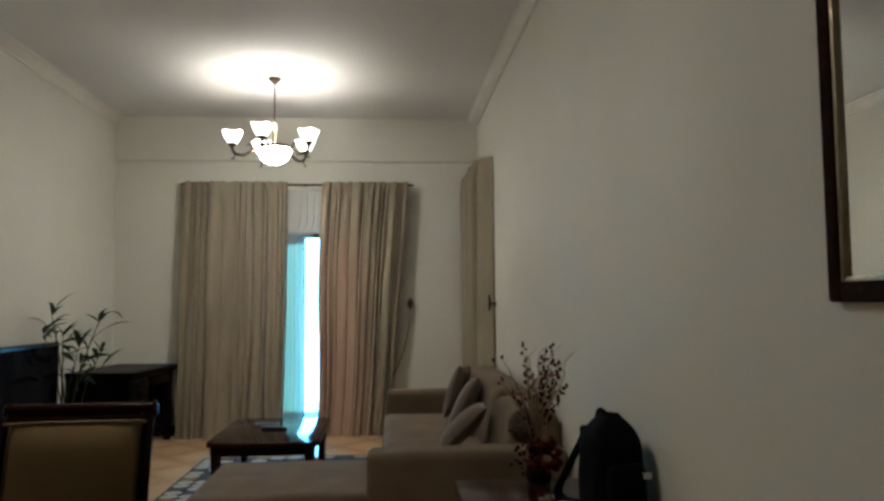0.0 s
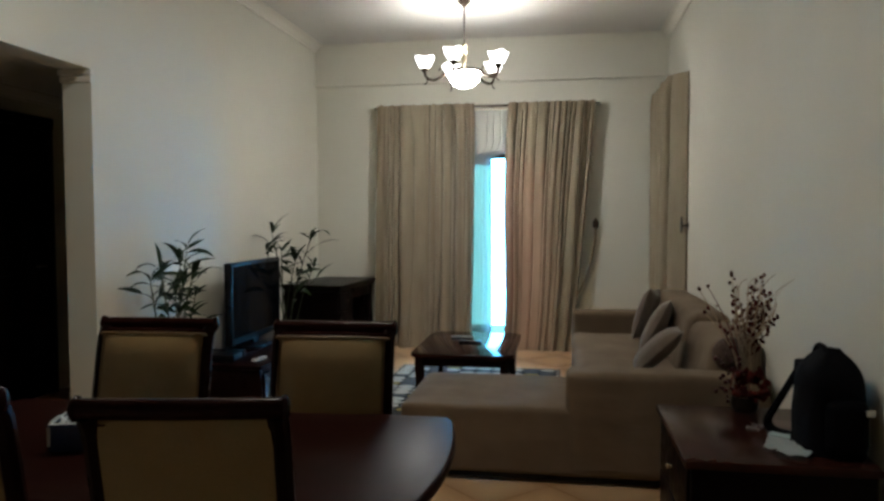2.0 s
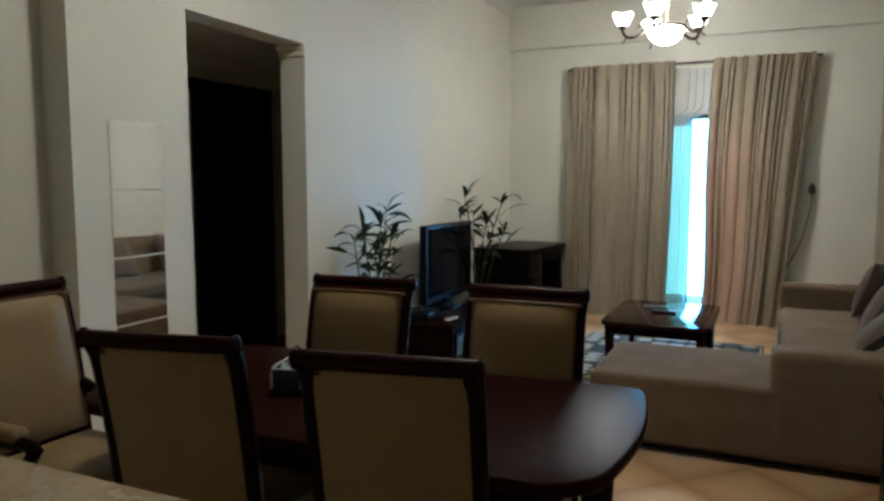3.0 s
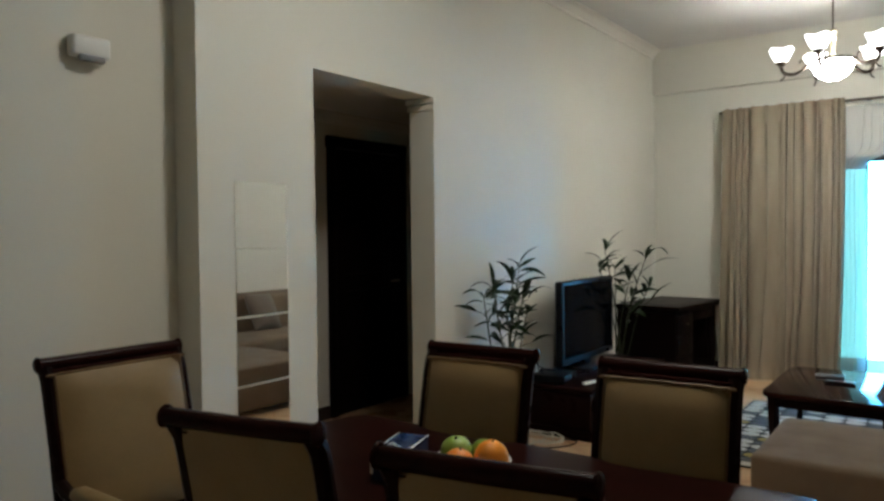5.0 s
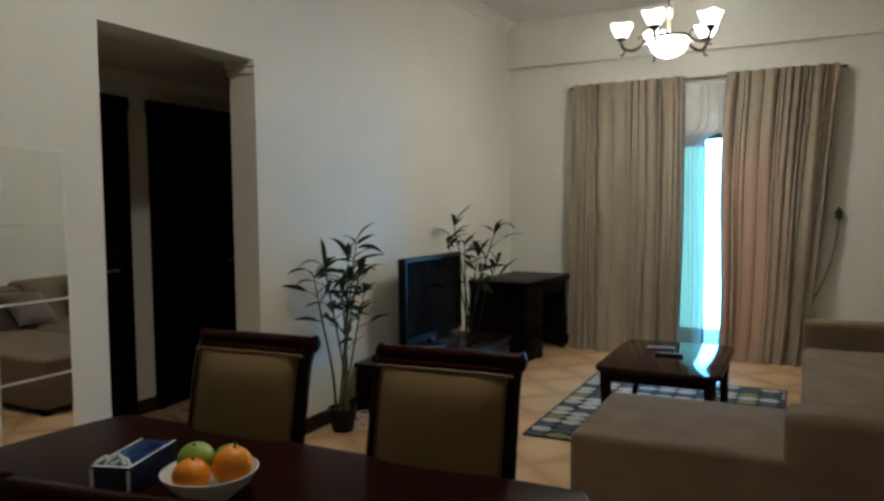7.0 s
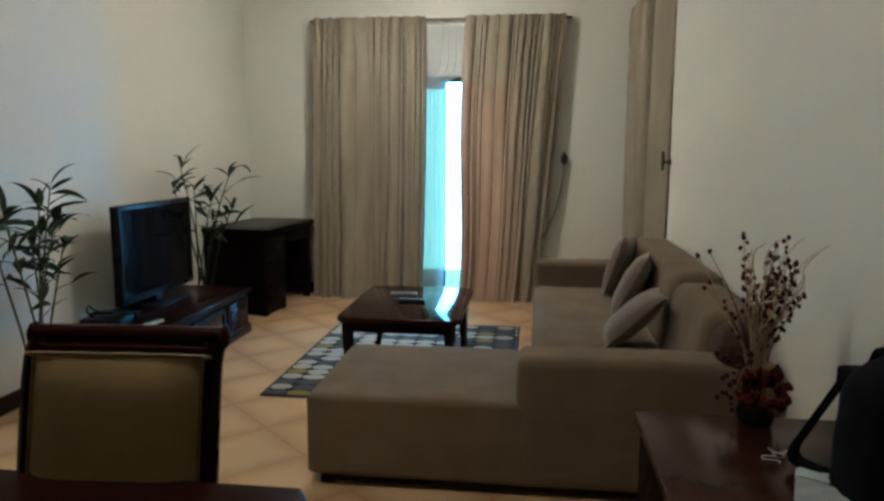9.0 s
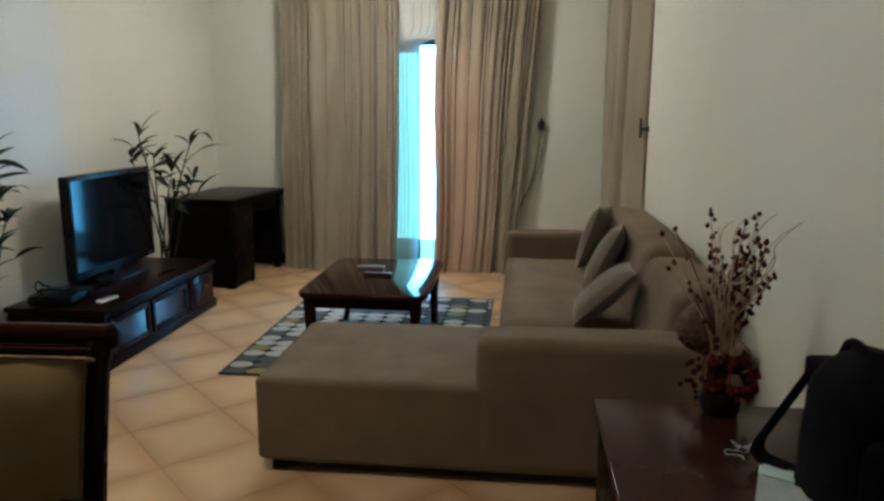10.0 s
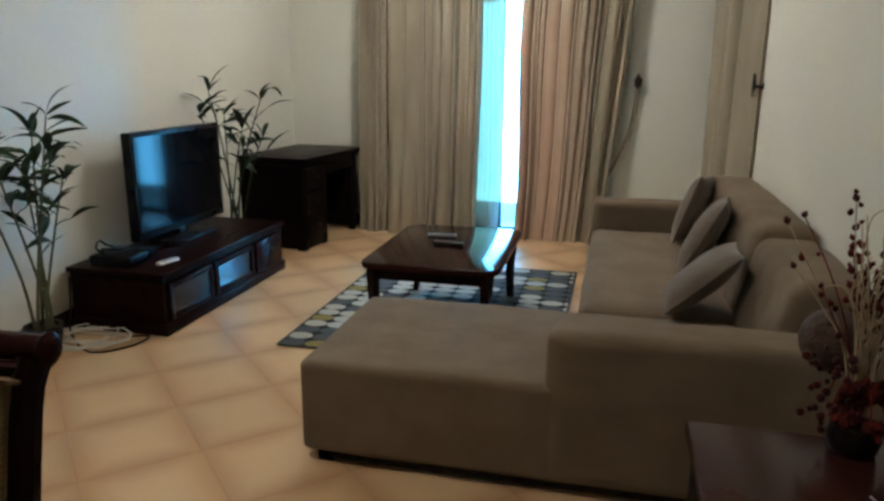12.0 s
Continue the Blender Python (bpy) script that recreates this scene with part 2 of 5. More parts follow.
def tile_mat():
    """Glazed peach tile, paler in its middle and browner to the rims, as printed."""
    m, ns, ls, p = nodes_of("glazed peach floor tile")
    tc = ns.new("ShaderNodeTexCoord")
    sep = ns.new("ShaderNodeSeparateXYZ")
    ls.new(tc.outputs["Object"], sep.inputs[0])
    ab = []
    for k in (0, 1):
        a = ns.new("ShaderNodeMath")
        a.operation = 'ABSOLUTE'
        ls.new(sep.outputs[k], a.inputs[0])
        ab.append(a.outputs[0])
    mx = ns.new("ShaderNodeMath")
    mx.operation = 'SMOOTH_MAX'
    mx.inputs[2].default_value = 0.05
    ls.new(ab[0], mx.inputs[0])
    ls.new(ab[1], mx.inputs[1])
    oi = ns.new("ShaderNodeObjectInfo")
    shift = ns.new("ShaderNodeVectorMath")
    shift.operation = 'ADD'
    sc = ns.new("ShaderNodeVectorMath")
    sc.operation = 'SCALE'
    cmb = ns.new("ShaderNodeCombineXYZ")
    for k in range(3):
        ls.new(oi.outputs["Random"], cmb.inputs[k])
    ls.new(cmb.outputs[0], sc.inputs[0])
    sc.inputs["Scale"].default_value = 40.0
    ls.new(tc.outputs["Object"], shift.inputs[0])
    ls.new(sc.outputs[0], shift.inputs[1])
    n1, n2 = ns.new("ShaderNodeTexNoise"), ns.new("ShaderNodeTexNoise")
    n1.inputs["Scale"].default_value, n1.inputs["Detail"].default_value = 3.0, 0.0
    n2.inputs["Scale"].default_value, n2.inputs["Detail"].default_value = 55.0, 3.0
    ls.new(shift.outputs[0], n1.inputs["Vector"])
    ls.new(shift.outputs[0], n2.inputs["Vector"])
    cloud, fine = n1.outputs["Fac"], n2.outputs["Fac"]
    add = ns.new("ShaderNodeMath")
    add.operation = 'MULTIPLY_ADD'
    ls.new(oi.outputs["Random"], add.inputs[0])
    add.inputs[1].default_value = 0.03
    ls.new(mx.outputs[0], add.inputs[2])
    rim = ns.new("ShaderNodeMapRange")
    rim.interpolation_type = 'SMOOTHSTEP'
    rim.inputs[1].default_value, rim.inputs[2].default_value = 0.09, 0.26
    ls.new(add.outputs[0], rim.inputs[0])
    col = mix_rgb(ns, ls, rim.outputs[0], (0.64, 0.43, 0.235), (0.42, 0.235, 0.11))
    col = mix_rgb(ns, ls, cloud, col, mix_rgb(ns, ls, 0.30, col, (0.46, 0.26, 0.14)))
    hs, mr = ns.new("ShaderNodeHueSaturation"), ns.new("ShaderNodeMapRange")
    mr.inputs[3].default_value, mr.inputs[4].default_value = 0.9, 1.08
    ls.new(oi.outputs["Random"], mr.inputs[0])
    ls.new(mr.outputs[0], hs.inputs["Value"])
    ls.new(col, hs.inputs["Color"])
    ls.new(hs.outputs[0], p.inputs["Base Color"])
    p.inputs["Roughness"].default_value = 0.30
    return m


TILE = tile_mat()


def rug_mat(cell_w, cell_h):
    """Woven rows of grey, white and mustard ovals on charcoal."""
    m, ns, ls, p = nodes_of("oval patterned rug pile")
    tc = ns.new("ShaderNodeTexCoord")
    sep = ns.new("ShaderNodeSeparateXYZ")
    ls.new(tc.outputs["Object"], sep.inputs[0])

    def op(kind, a, b=None, c=None):
        n = ns.new("ShaderNodeMath")
        n.operation = kind
        for s, v in zip(n.inputs, (a, b, c)):
            if v is None:
                continue
            if isinstance(v, (int, float)):
                s.default_value = v
            else:
                ls.new(v, s)
        return n.outputs[0]

    row = op('DIVIDE', sep.outputs[1], cell_h)
    rf = op('FLOOR', row)
    colx = op('DIVIDE', sep.outputs[0], cell_w)
    cf = op('FLOOR', colx)
    u, w = op('SUBTRACT', op('SUBTRACT', colx, cf), 0.5), op('SUBTRACT', op('SUBTRACT', row, rf), 0.5)
    r2 = op('ADD', op('POWER', op('ABSOLUTE', op('MULTIPLY', u, 2.04)), 2.0), op('POWER', op('ABSOLUTE', op('MULTIPLY', w, 2.08)), 2.0))
    inside = op('LESS_THAN', r2, 1.0)
    cmb = ns.new("ShaderNodeCombineXYZ")
    ls.new(cf, cmb.inputs[0])
    ls.new(rf, cmb.inputs[1])
    wn_ = ns.new("ShaderNodeTexWhiteNoise")
    wn_.noise_dimensions = '2D'
    ls.new(cmb.outputs[0], wn_.inputs["Vector"])
    ramp = ns.new("ShaderNodeValToRGB")
    ramp.color_ramp.interpolation = 'CONSTANT'
    els = ramp.color_ramp.elements
    els[0].color = (0.50, 0.48, 0.43, 1)
    els[1].position, els[1].color = 0.52, (0.095, 0.105, 0.11, 1)
    e = els.new(0.9)
    e.color = (0.30, 0.24, 0.085, 1)
    ls.new(wn_.outputs["Value"], ramp.inputs[0])
    v = coords(ns, ls)
    pile = noise_of(ns, ls, v, 260, 3)
    base = mix_rgb(ns, ls, inside, (0.030, 0.034, 0.038), ramp.outputs[0])
    base = mix_rgb(ns, ls, 0.25, base, mix_rgb(ns, ls, pile, (0.0, 0.0, 0.0), base))
    ls.new(base, p.inputs["Base Color"])
    p.inputs["Roughness"].default_value = 0.95
    p.inputs["Specular IOR Level"].default_value = 0.1
    b = ns.new("ShaderNodeBump")
    b.inputs["Strength"].default_value, b.inputs["Distance"].default_value = 0.6, 0.003
    ls.new(pile, b.inputs["Height"])
    ls.new(b.outputs[0], p.inputs["Normal"])
    return m


# ---- mesh helpers ----
def box(bm, x0, x1, y0, y1, z0, z1, bevel=0.0, seg=2, m=None):
    """Adds a box, with rounded edges where a bevel is given, to bm."""
    b = bmesh.new()
    bmesh.ops.create_cube(b, size=1.0)
    for v in b.verts:
        v.co = ((x0 + x1) / 2 + v.co.x * (x1 - x0), (y0 + y1) / 2 + v.co.y * (y1 - y0), (z0 + z1) / 2 + v.co.z * (z1 - z0))
    if bevel:
        bmesh.ops.bevel(b, geom=b.edges[:] + b.verts[:], offset=bevel, segments=seg, affect='EDGES', profile=0.5)
    return merge(bm, b, m)


def merge(bm, b, m=None):
    if m is not None:
        b.transform(m)
    me = bpy.data.meshes.new("t")
    b.to_mesh(me)
    b.free()
    bm.from_mesh(me)
    bpy.data.meshes.remove(me)
    return bm


def boxed(*a, **k):
    return box(bmesh.new(), *a, **k)


def lathe(bm, profile, seg=24, m=None, square=0.0):
    """Turns (radius, height) pairs round z; square: how far the section leans to a square."""
    b = bmesh.new()
    rings = []
    for r, z in profile:
        ring = []
        for i in range(seg):
            a = 2 * math.pi * i / seg
            k = 1.0
            if square:
                k = 1 + square * (1 / max(abs(math.cos(a)), abs(math.sin(a))) - 1)
            ring.append(b.verts.new((r * k * math.cos(a), r * k * math.sin(a), z)))
        rings.append(ring)
    for p, q in zip(rings, rings[1:]):
        for i in range(seg):
            b.faces.new((p[i], p[(i + 1) % seg], q[(i + 1) % seg], q[i]))
    if profile[0][0] > 0.0005:
        b.faces.new(rings[0][::-1])
    if profile[-1][0] > 0.0005:
        b.faces.new(rings[-1])
    bmesh.ops.remove_doubles(b, verts=b.verts[:], dist=0.0002)
    bmesh.ops.recalc_face_normals(b, faces=b.faces[:])
    return merge(bm, b, m)


def tube(bm, pts, radius, seg=8, m=None, tip=1.0):
    """A round bar along points; tip: its end's radius against its start's."""
    b = bmesh.new()
    pts = [Vector(p) for p in pts]
    rings = []
    up = Vector((0.13, 0.31, 0.94))
    for i, p in enumerate(pts):
        d = (pts[min(i + 1, len(pts) - 1)] - pts[max(i - 1, 0)]).normalized()
        s = d.cross(up)
        if s.length < 1e-3:
            s = d.cross(Vector((1, 0, 0)))
        s.normalize()
        t = s.cross(d)
        r = radius * (1 + (tip - 1) * i / max(1, len(pts) - 1))
        rings.append([b.verts.new(p + r * (math.cos(2 * math.pi * k / seg) * s + math.sin(2 * math.pi * k / seg) * t)) for k in range(seg)])
    for p, q in zip(rings, rings[1:]):
        for k in range(seg):
            b.faces.new((p[k], p[(k + 1) % seg], q[(k + 1) % seg], q[k]))
    b.faces.new(rings[0][::-1])
    b.faces.new(rings[-1])
    bmesh.ops.recalc_face_normals(b, faces=b.faces[:])
    return merge(bm, b, m)


def bend(points, n=16):
    """A smooth line through a few points."""
    p = [Vector(q) for q in points]
    p = [2 * p[0] - p[1]] + p + [2 * p[-1] - p[-2]]
    out = []
    for i in range(1, len(p) - 2):
        for k in range(n):
            t = k / n
            a, b, c, d = p[i - 1], p[i], p[i + 1], p[i + 2]
            out.append(0.5 * ((2 * b) + (c - a) * t + (2 * a - 5 * b + 4 * c - d) * t * t + (3 * b - a - 3 * c + d) * t ** 3))
    return out + [p[-2]]


def prism(bm, outline, z0, z1, bevel=0.0, seg=2, m=None):
    """A flat outline raised from z0 to z1."""
    b = bmesh.new()
    lo, hi = [b.verts.new((x, y, z0)) for x, y in outline], [b.verts.new((x, y, z1)) for x, y in outline]
    n = len(outline)
    b.faces.new(lo[::-1])
    top = b.faces.new(hi)
    for i in range(n):
        b.faces.new((lo[i], lo[(i + 1) % n], hi[(i + 1) % n], hi[i]))
    bmesh.ops.recalc_face_normals(b, faces=b.faces[:])
    if bevel:
        rim = [e for e in b.edges if abs(e.verts[0].co.z - e.verts[1].co.z) < 1e-6]
        bmesh.ops.bevel(b, geom=rim, offset=bevel, segments=seg, affect='EDGES', profile=0.5)
    return merge(bm, b, m)


def finish(ob, bm, material, smooth=True):
    bmesh.ops.recalc_face_normals(bm, faces=bm.faces[:])
    me = bpy.data.meshes.new(ob if isinstance(ob, str) else ob.name)
    bm.to_mesh(me)
    bm.free()
    me.materials.append(material)
    if smooth:
        me.shade_smooth()
        me.set_sharp_from_angle(angle=radians(38))
    return me


def part(name, bm, material, parent, label="", smooth=True, m=None):
    ob = new(name, finish(name, bm, material, smooth))
    ob.parent = parent
    if m is not None:
        ob.matrix_basis = m
    if label:
        ob["label"] = label
    return ob


def piece(name, mesh, parent, m):
    ob = new(name, mesh)
    ob.parent, ob.matrix_basis = parent, m
    return ob


def thing(name, label, category, m=None, group="", kind=""):
    ob = new(name)
    ob.empty_display_size = 0.1
    if m is not None:
        ob.matrix_basis = m
    return tagged(ob, label, category, group, kind)


def solid(name, bm, material, label, category, m=None, group="", kind="", smooth=True):
    ob = new(name, finish(name, bm, material, smooth))
    if m is not None:
        ob.matrix_basis = m
    return tagged(ob, label, category, group, kind)


def structure(name, bm, material, label, smooth=False):
    return solid(name, bm, material, label, name.split("_")[0], kind="structure", smooth=smooth)


# ---- the rooms ----
T = 0.18
fl = bmesh.new()
box(fl, XC - T, XR + T, YR - T, YB + T, -0.12, -0.0012)
floor = structure("floor", fl, GROUT, "brown grouted floor under diagonal peach ceramic tiles")

ce = bmesh.new()
box(ce, XLR - T, XR + T, YR - T, YB + T, ZC, ZC + 0.12)
structure("ceiling", ce, CEILING, "plain white painted ceiling over the living room")

w = bmesh.new()
box(w, XR, XR + T, YR - T, YB + T, 0, ZC)
structure("wall_east", w, WALL, "long plain cream painted wall")

w = bmesh.new()          # back wall round the balcony door
box(w, XL - T, WX0, YB, YB + T, 0, ZC)
box(w, WX1, XR, YB, YB + T, 0, ZC)
box(w, WX0, WX1, YB, YB + T, WZ, ZC)
box(w, XL, XR, YB - 0.060, YB + 0.002, 2.765, ZC - 0.002)    # upper beam stands slightly proud
structure("wall_north", w, WALL, "cream painted window wall with a shallow beam")

w = bmesh.new()          # left wall with the opening
box(w, XL - T, XL, PIER, OP0, 0, ZC)
box(w, XL - T, XL, OP1, YB, 0, ZC)
box(w, XL - T, XL, OP0, OP1, OPZ, ZC)
structure("wall_west", w, WALL, "cream painted wall with a corridor opening")
w = bmesh.new()
box(w, XLR - T, XLR, YR - T, PIER, 0, ZC)
structure("wall_recess", w, WALL, "set back cream painted wall beside the dining area")
w = bmesh.new()
box(w, XLR, XR, YR - T, YR, 0, ZC)
structure("wall_south", w, WALL, "plain cream wall behind the counter")

# corridor behind the opening
CZ = 2.30
w = bmesh.new()
box(w, XC - T, XC, PIER - 0.4, 5.9, 0, CZ)
structure("wall_corridor", w, WALL, "cream corridor wall with dark doors")
w = bmesh.new()
box(w, XC, XL - T, 5.7, 5.9, 0, CZ)
structure("wall_corridor_end", w, WALL, "cream end wall of the corridor")
w = bmesh.new()
box(w, XC, XLR - T, PIER - 0.4, PIER - 0.2, 0, CZ)
box(w, XLR - T - 0.02, XL - T, PIER - 0.4, PIER, 0, CZ)
structure("wall_corridor_start", w, WALL, "cream wall closing the corridor")
w = bmesh.new()
box(w, XC - T, XL - T, PIER - 0.4, 5.9, CZ, CZ + 0.1)
structure("ceiling_corridor", w, CEILING, "low white corridor ceiling")


def cornice(bm, x, y0, y1, z, side, size=0.09):
    """A stepped cove along y, under the height z; side: which way it stands out of the wall."""
    prof = [(0, 0), (1.0, 0), (1.0, -0.12), (0.86, -0.16), (0.62, -0.34), (0.36, -0.66), (0.2, -0.82), (0.2, -1.0), (0, -1.0)]
    lo = [bm.verts.new((x + side * size * a, y0, z + size * b)) for a, b in prof]
    hi = [bm.verts.new((x + side * size * a, y1, z + size * b)) for a, b in prof]
    n = len(prof)
    for i in range(n):
        bm.faces.new((lo[i], lo[(i + 1) % n], hi[(i + 1) % n], hi[i]))
    bm.faces.new(lo)
    bm.faces.new(hi[::-1])
    return bm


c = cornice(bmesh.new(), XL + 0.001, PIER, YB - 0.062, ZC - 0.001, 1, 0.085)
structure("trim_west", c, TRIM, "white plaster cornice under the ceiling")
c = cornice(bmesh.new(), XR - 0.001, YR, YB - 0.062, ZC - 0.001, -1, 0.085)
structure("trim_east", c, TRIM, "white plaster cornice under the ceiling")
c = cornice(bmesh.new(), XC + 0.001, PIER - 0.2, 5.7, CZ - 0.001, 1, 0.075)
structure("trim_corridor", c, TRIM, "plaster cornice in the corridor")
c = bmesh.new()          # capital moulding on the far jamb
box(c, XL - T - 0.02, XL + 0.012, OP1 - 0.020, OP1 + 0.012, OPZ - 0.035, OPZ - 0.001, 0.006)
box(c, XL - T - 0.012, XL + 0.006, OP1 - 0.012, OP1 + 0.006, OPZ - 0.075, OPZ - 0.037, 0.008)
structure("trim_jamb", c, TRIM, "small moulded capital at the top of the opening's jamb", smooth=True)

s = bmesh.new()
box(s, XL, XL + 0.014, OP1, YB, 0.002, 0.10, 0.004)
box(s, XL - T, XL, OP1 - 0.014, OP1, 0.002, 0.10, 0.004)
box(s, XC, XC + 0.014, 4.163 + 0.003, 4.337, 0.002, 0.10, 0.003)
box(s, XL + 0.014, WX0, YB - 0.014, YB, 0.002, 0.10, 0.004)
box(s, WX1, XR - 0.014, YB - 0.014, YB, 0.002, 0.10, 0.004)
box(s, XR - 0.014, XR, YR, YB - 0.014, 0.002, 0.10, 0.004)
structure("baseboard", s, SKIRT, "dark stained wooden skirting board")


def corridor_door(name, y0, y1, top):
    """A dark panelled door in a moulded frame on the corridor's far wall."""
    d = thing(name, "closed dark stained panelled wooden corridor door", "door", pose(XC, y0, 0), kind="structure")
    wd = y1 - y0
    f = bmesh.new()
    box(f, 0.001, 0.035, 0, 0.075, 0.002, top, 0.006)
    box(f, 0.001, 0.035, wd - 0.075, wd, 0.002, top, 0.006)
    box(f, 0.001, 0.037, -0.012, wd + 0.012, top - 0.075, top + 0.012, 0.008)
    part("door_frame", f, BLACKWOOD, d)
    leaf = bmesh.new()
    box(leaf, 0.001, 0.018, 0.077, wd - 0.077, 0.008, top - 0.077, 0.002)
    for z0, z1 in ((0.15, 0.95), (1.08, top - 0.22)):
        box(leaf, 0.016, 0.026, 0.19, wd - 0.19, z0, z1, 0.006)
    part("door_leaf", leaf, BLACKWOOD, d)
    h = bmesh.new()
    tube(h, [(0.02, wd - 0.13, 1.0), (0.055, wd - 0.13, 1.0), (0.06, wd - 0.14, 1.0), (0.06, wd - 0.24, 1.0)], 0.008)
    part("door_handle", h, BRASS, d, "brass lever handle")
    return d


corridor_door("door_1", 3.25, 4.163, 2.115)
corridor_door("door_2", 4.337, 5.25, 2.115)

# ---- balcony door, outside ----
wd_ = thing("window_1", "half open sliding balcony door with dark aluminium frame and tinted glass", "window", pose(0, YB, 0), kind="structure")
f = bmesh.new()
box(f, WX0, WX0 + 0.045, 0.05, 0.15, 0.002, WZ - 0.002, 0.003)
box(f, WX1 - 0.045, WX1, 0.05, 0.15, 0.002, WZ - 0.002, 0.003)
box(f, WX0 + 0.045, WX1 - 0.045, 0.05, 0.15, WZ - 0.05, WZ - 0.002, 0.003)
box(f, WX0 + 0.045, WX1 - 0.045, 0.05, 0.15, 0.002, 0.045, 0.003)
part("window_frame", f, ALUMINIUM, wd_)
SPLIT = -0.968            # the other panel is slid away behind this one
x0, x1, yy = WX0 + 0.046, SPLIT, 0.062
p_ = bmesh.new()
box(p_, x0, x0 + 0.045, yy, yy + 0.034, 0.047, WZ - 0.052, 0.003)
box(p_, x1 - 0.008, x1, yy, yy + 0.034, 0.047, WZ - 0.052, 0.002)
box(p_, x0 + 0.045, x1 - 0.008, yy, yy + 0.034, 0.047, 0.13, 0.003)
box(p_, x0 + 0.045, x1 - 0.008, yy, yy + 0.034, WZ - 0.11, WZ - 0.052, 0.003)
sl = part("sliding_panel", p_, ALUMINIUM, wd_)
part("pane", boxed(x0 + 0.045, x1 - 0.008, yy + 0.014, yy + 0.020, 0.13, WZ - 0.11), TINTED, sl)

b = bmesh.new()
box(b, -3.6, 1.6, YB + T, YB + T + 1.5, -0.2, -0.03)
structure("balcony_slab", b, CONCRETE, "pale concrete balcony floor outside the door")

# bright haze beyond the balcony
bd = bmesh.new()
box(bd, -60, 60, 75, 75.5, -22, 60)
structure("backdrop", bd, HAZY_SKY, "bright hazy white sky beyond the balcony")


# ---- curtains ----
def drape(bm, left, right, z0, z1, depth, pleats, seed, cols=220, rows=30):
    """A hanging sheet in x and z, in uneven overlapping folds; left and right give its edges at a height share 0..1 from the hem up."""
    rnd = random.Random(seed)
    wide = [rnd.choice((0.45, 0.7, 1.0, 1.5)) * rnd.uniform(0.8, 1.2) for _ in range(pleats)]
    cuts = np.cumsum([0.0] + wide)
    cuts = cuts / cuts[-1]
    low = [rnd.uniform(0.55, 1.5) for _ in range(pleats)]       # depth of each fold at the hem and at the head
    high = [rnd.uniform(0.25, 1.2) for _ in range(pleats)]
    sway = [(rnd.uniform(-0.35, 0.35), rnd.uniform(0, 6.28), rnd.uniform(0.6, 1.4)) for _ in range(pleats + 1)]
    small = [(rnd.uniform(0.0, 0.16), rnd.uniform(0, 6.28)) for _ in range(pleats)]
    lip = [rnd.uniform(0.10, 0.30) for _ in range(pleats)]
    grid = []
    for j in range(rows + 1):
        s = j / rows
        z = z0 + (z1 - z0) * s
        free = min(1.0, (1 - s) * 1.6)
        mine = cuts.copy()
        for k in range(1, pleats):
            a, ph, fr = sway[k]
            room = min(cuts[k] - cuts[k - 1], cuts[k + 1] - cuts[k])
            mine[k] += free * room * a * math.sin(ph + fr * 3.1 * s)
        head = max(0.0, (s - 0.95) / 0.05)
        span = right(s) - left(s)
        line = []
        for i in range(cols + 1):
            u = i / cols
            k = min(pleats - 1, max(0, int(np.searchsorted(mine, u, side='right')) - 1))
            t = (u - mine[k]) / (mine[k + 1] - mine[k])
            d = depth * (low[k] * (1 - s) + high[k] * s) * (1 - 0.35 * head)
            hump = max(0.0, math.sin(math.pi * t)) ** 0.62
            y = -d * (1.35 * hump - 0.45) + d * small[k][0] * math.sin(4 * math.pi * t + small[k][1] + 2 * s)
            x = left(s) + span * u - lip[k] * (0.45 + 0.55 * free) * span * (mine[k + 1] - mine[k]) * math.sin(2 * math.pi * t)
            if s < 0.035:            # the hem breaks on the floor
                y -= 0.025 * (1 - s / 0.035) * (0.5 + 0.5 * math.sin(3.0 * k + 2.0 * t))
            line.append(bm.verts.new((x, y, z)))
        grid.append(line)
    for p, q in zip(grid, grid[1:]):
        for i in range(cols):
            bm.faces.new((p[i], p[i + 1], q[i + 1], q[i]))
    return bm


def pinches(drape_part, left, right, z1, n, seed):
    """Short pinched tucks sewn along a curtain's heading."""
    rnd = random.Random(seed)
    for i in range(n):
        x = left + (right - left) * (i + 0.5) / n + rnd.uniform(-0.01, 0.01)
        b = bmesh.new()
        for k in (-1, 0, 1):
            tube(b, bend([(x + 0.010 * k, -0.030, z1 + 0.004), (x + 0.012 * k, -0.044, z1 - 0.05), (x + 0.005 * k, -0.038, z1 - 0.10), (x + 0.016 * k, -0.025, z1 - 0.17)], 4), 0.0085, 6, None, 0.5)
        part("pleat_tuck", b, CURTAIN, drape_part)


YC = YB - 0.13
CT = 2.53
cl = thing("curtain", "beige pleated floor length curtain drawn half open", "curtain", pose(0, YC, 0), group="window curtains")
dp = part("drape", drape(bmesh.new(), lambda s: -2.19 + 0.03 * s, lambda s: -1.165 + 0.035 * s + 0.015 * math.sin(3.1 * s), -0.006, CT, 0.088, 14, 5, 480), CURTAIN, cl)
pinches(dp, -2.16, -1.14, CT, 9, 3)
cr = thing("curtain", "beige pleated curtain gathered towards its tie rope", "curtain", pose(0, YC, 0), group="window curtains")
dp = part("drape", drape(bmesh.new(), lambda s: -0.83 + 0.05 * s ** 3 + 0.03 * math.sin(2 * math.pi * (s * 0.9 + 0.02)) * (1 - s),
                         lambda s: -0.125 + 0.225 * s ** 0.9, -0.006, CT, 0.085, 14, 12, 480), CURTAIN, cr)
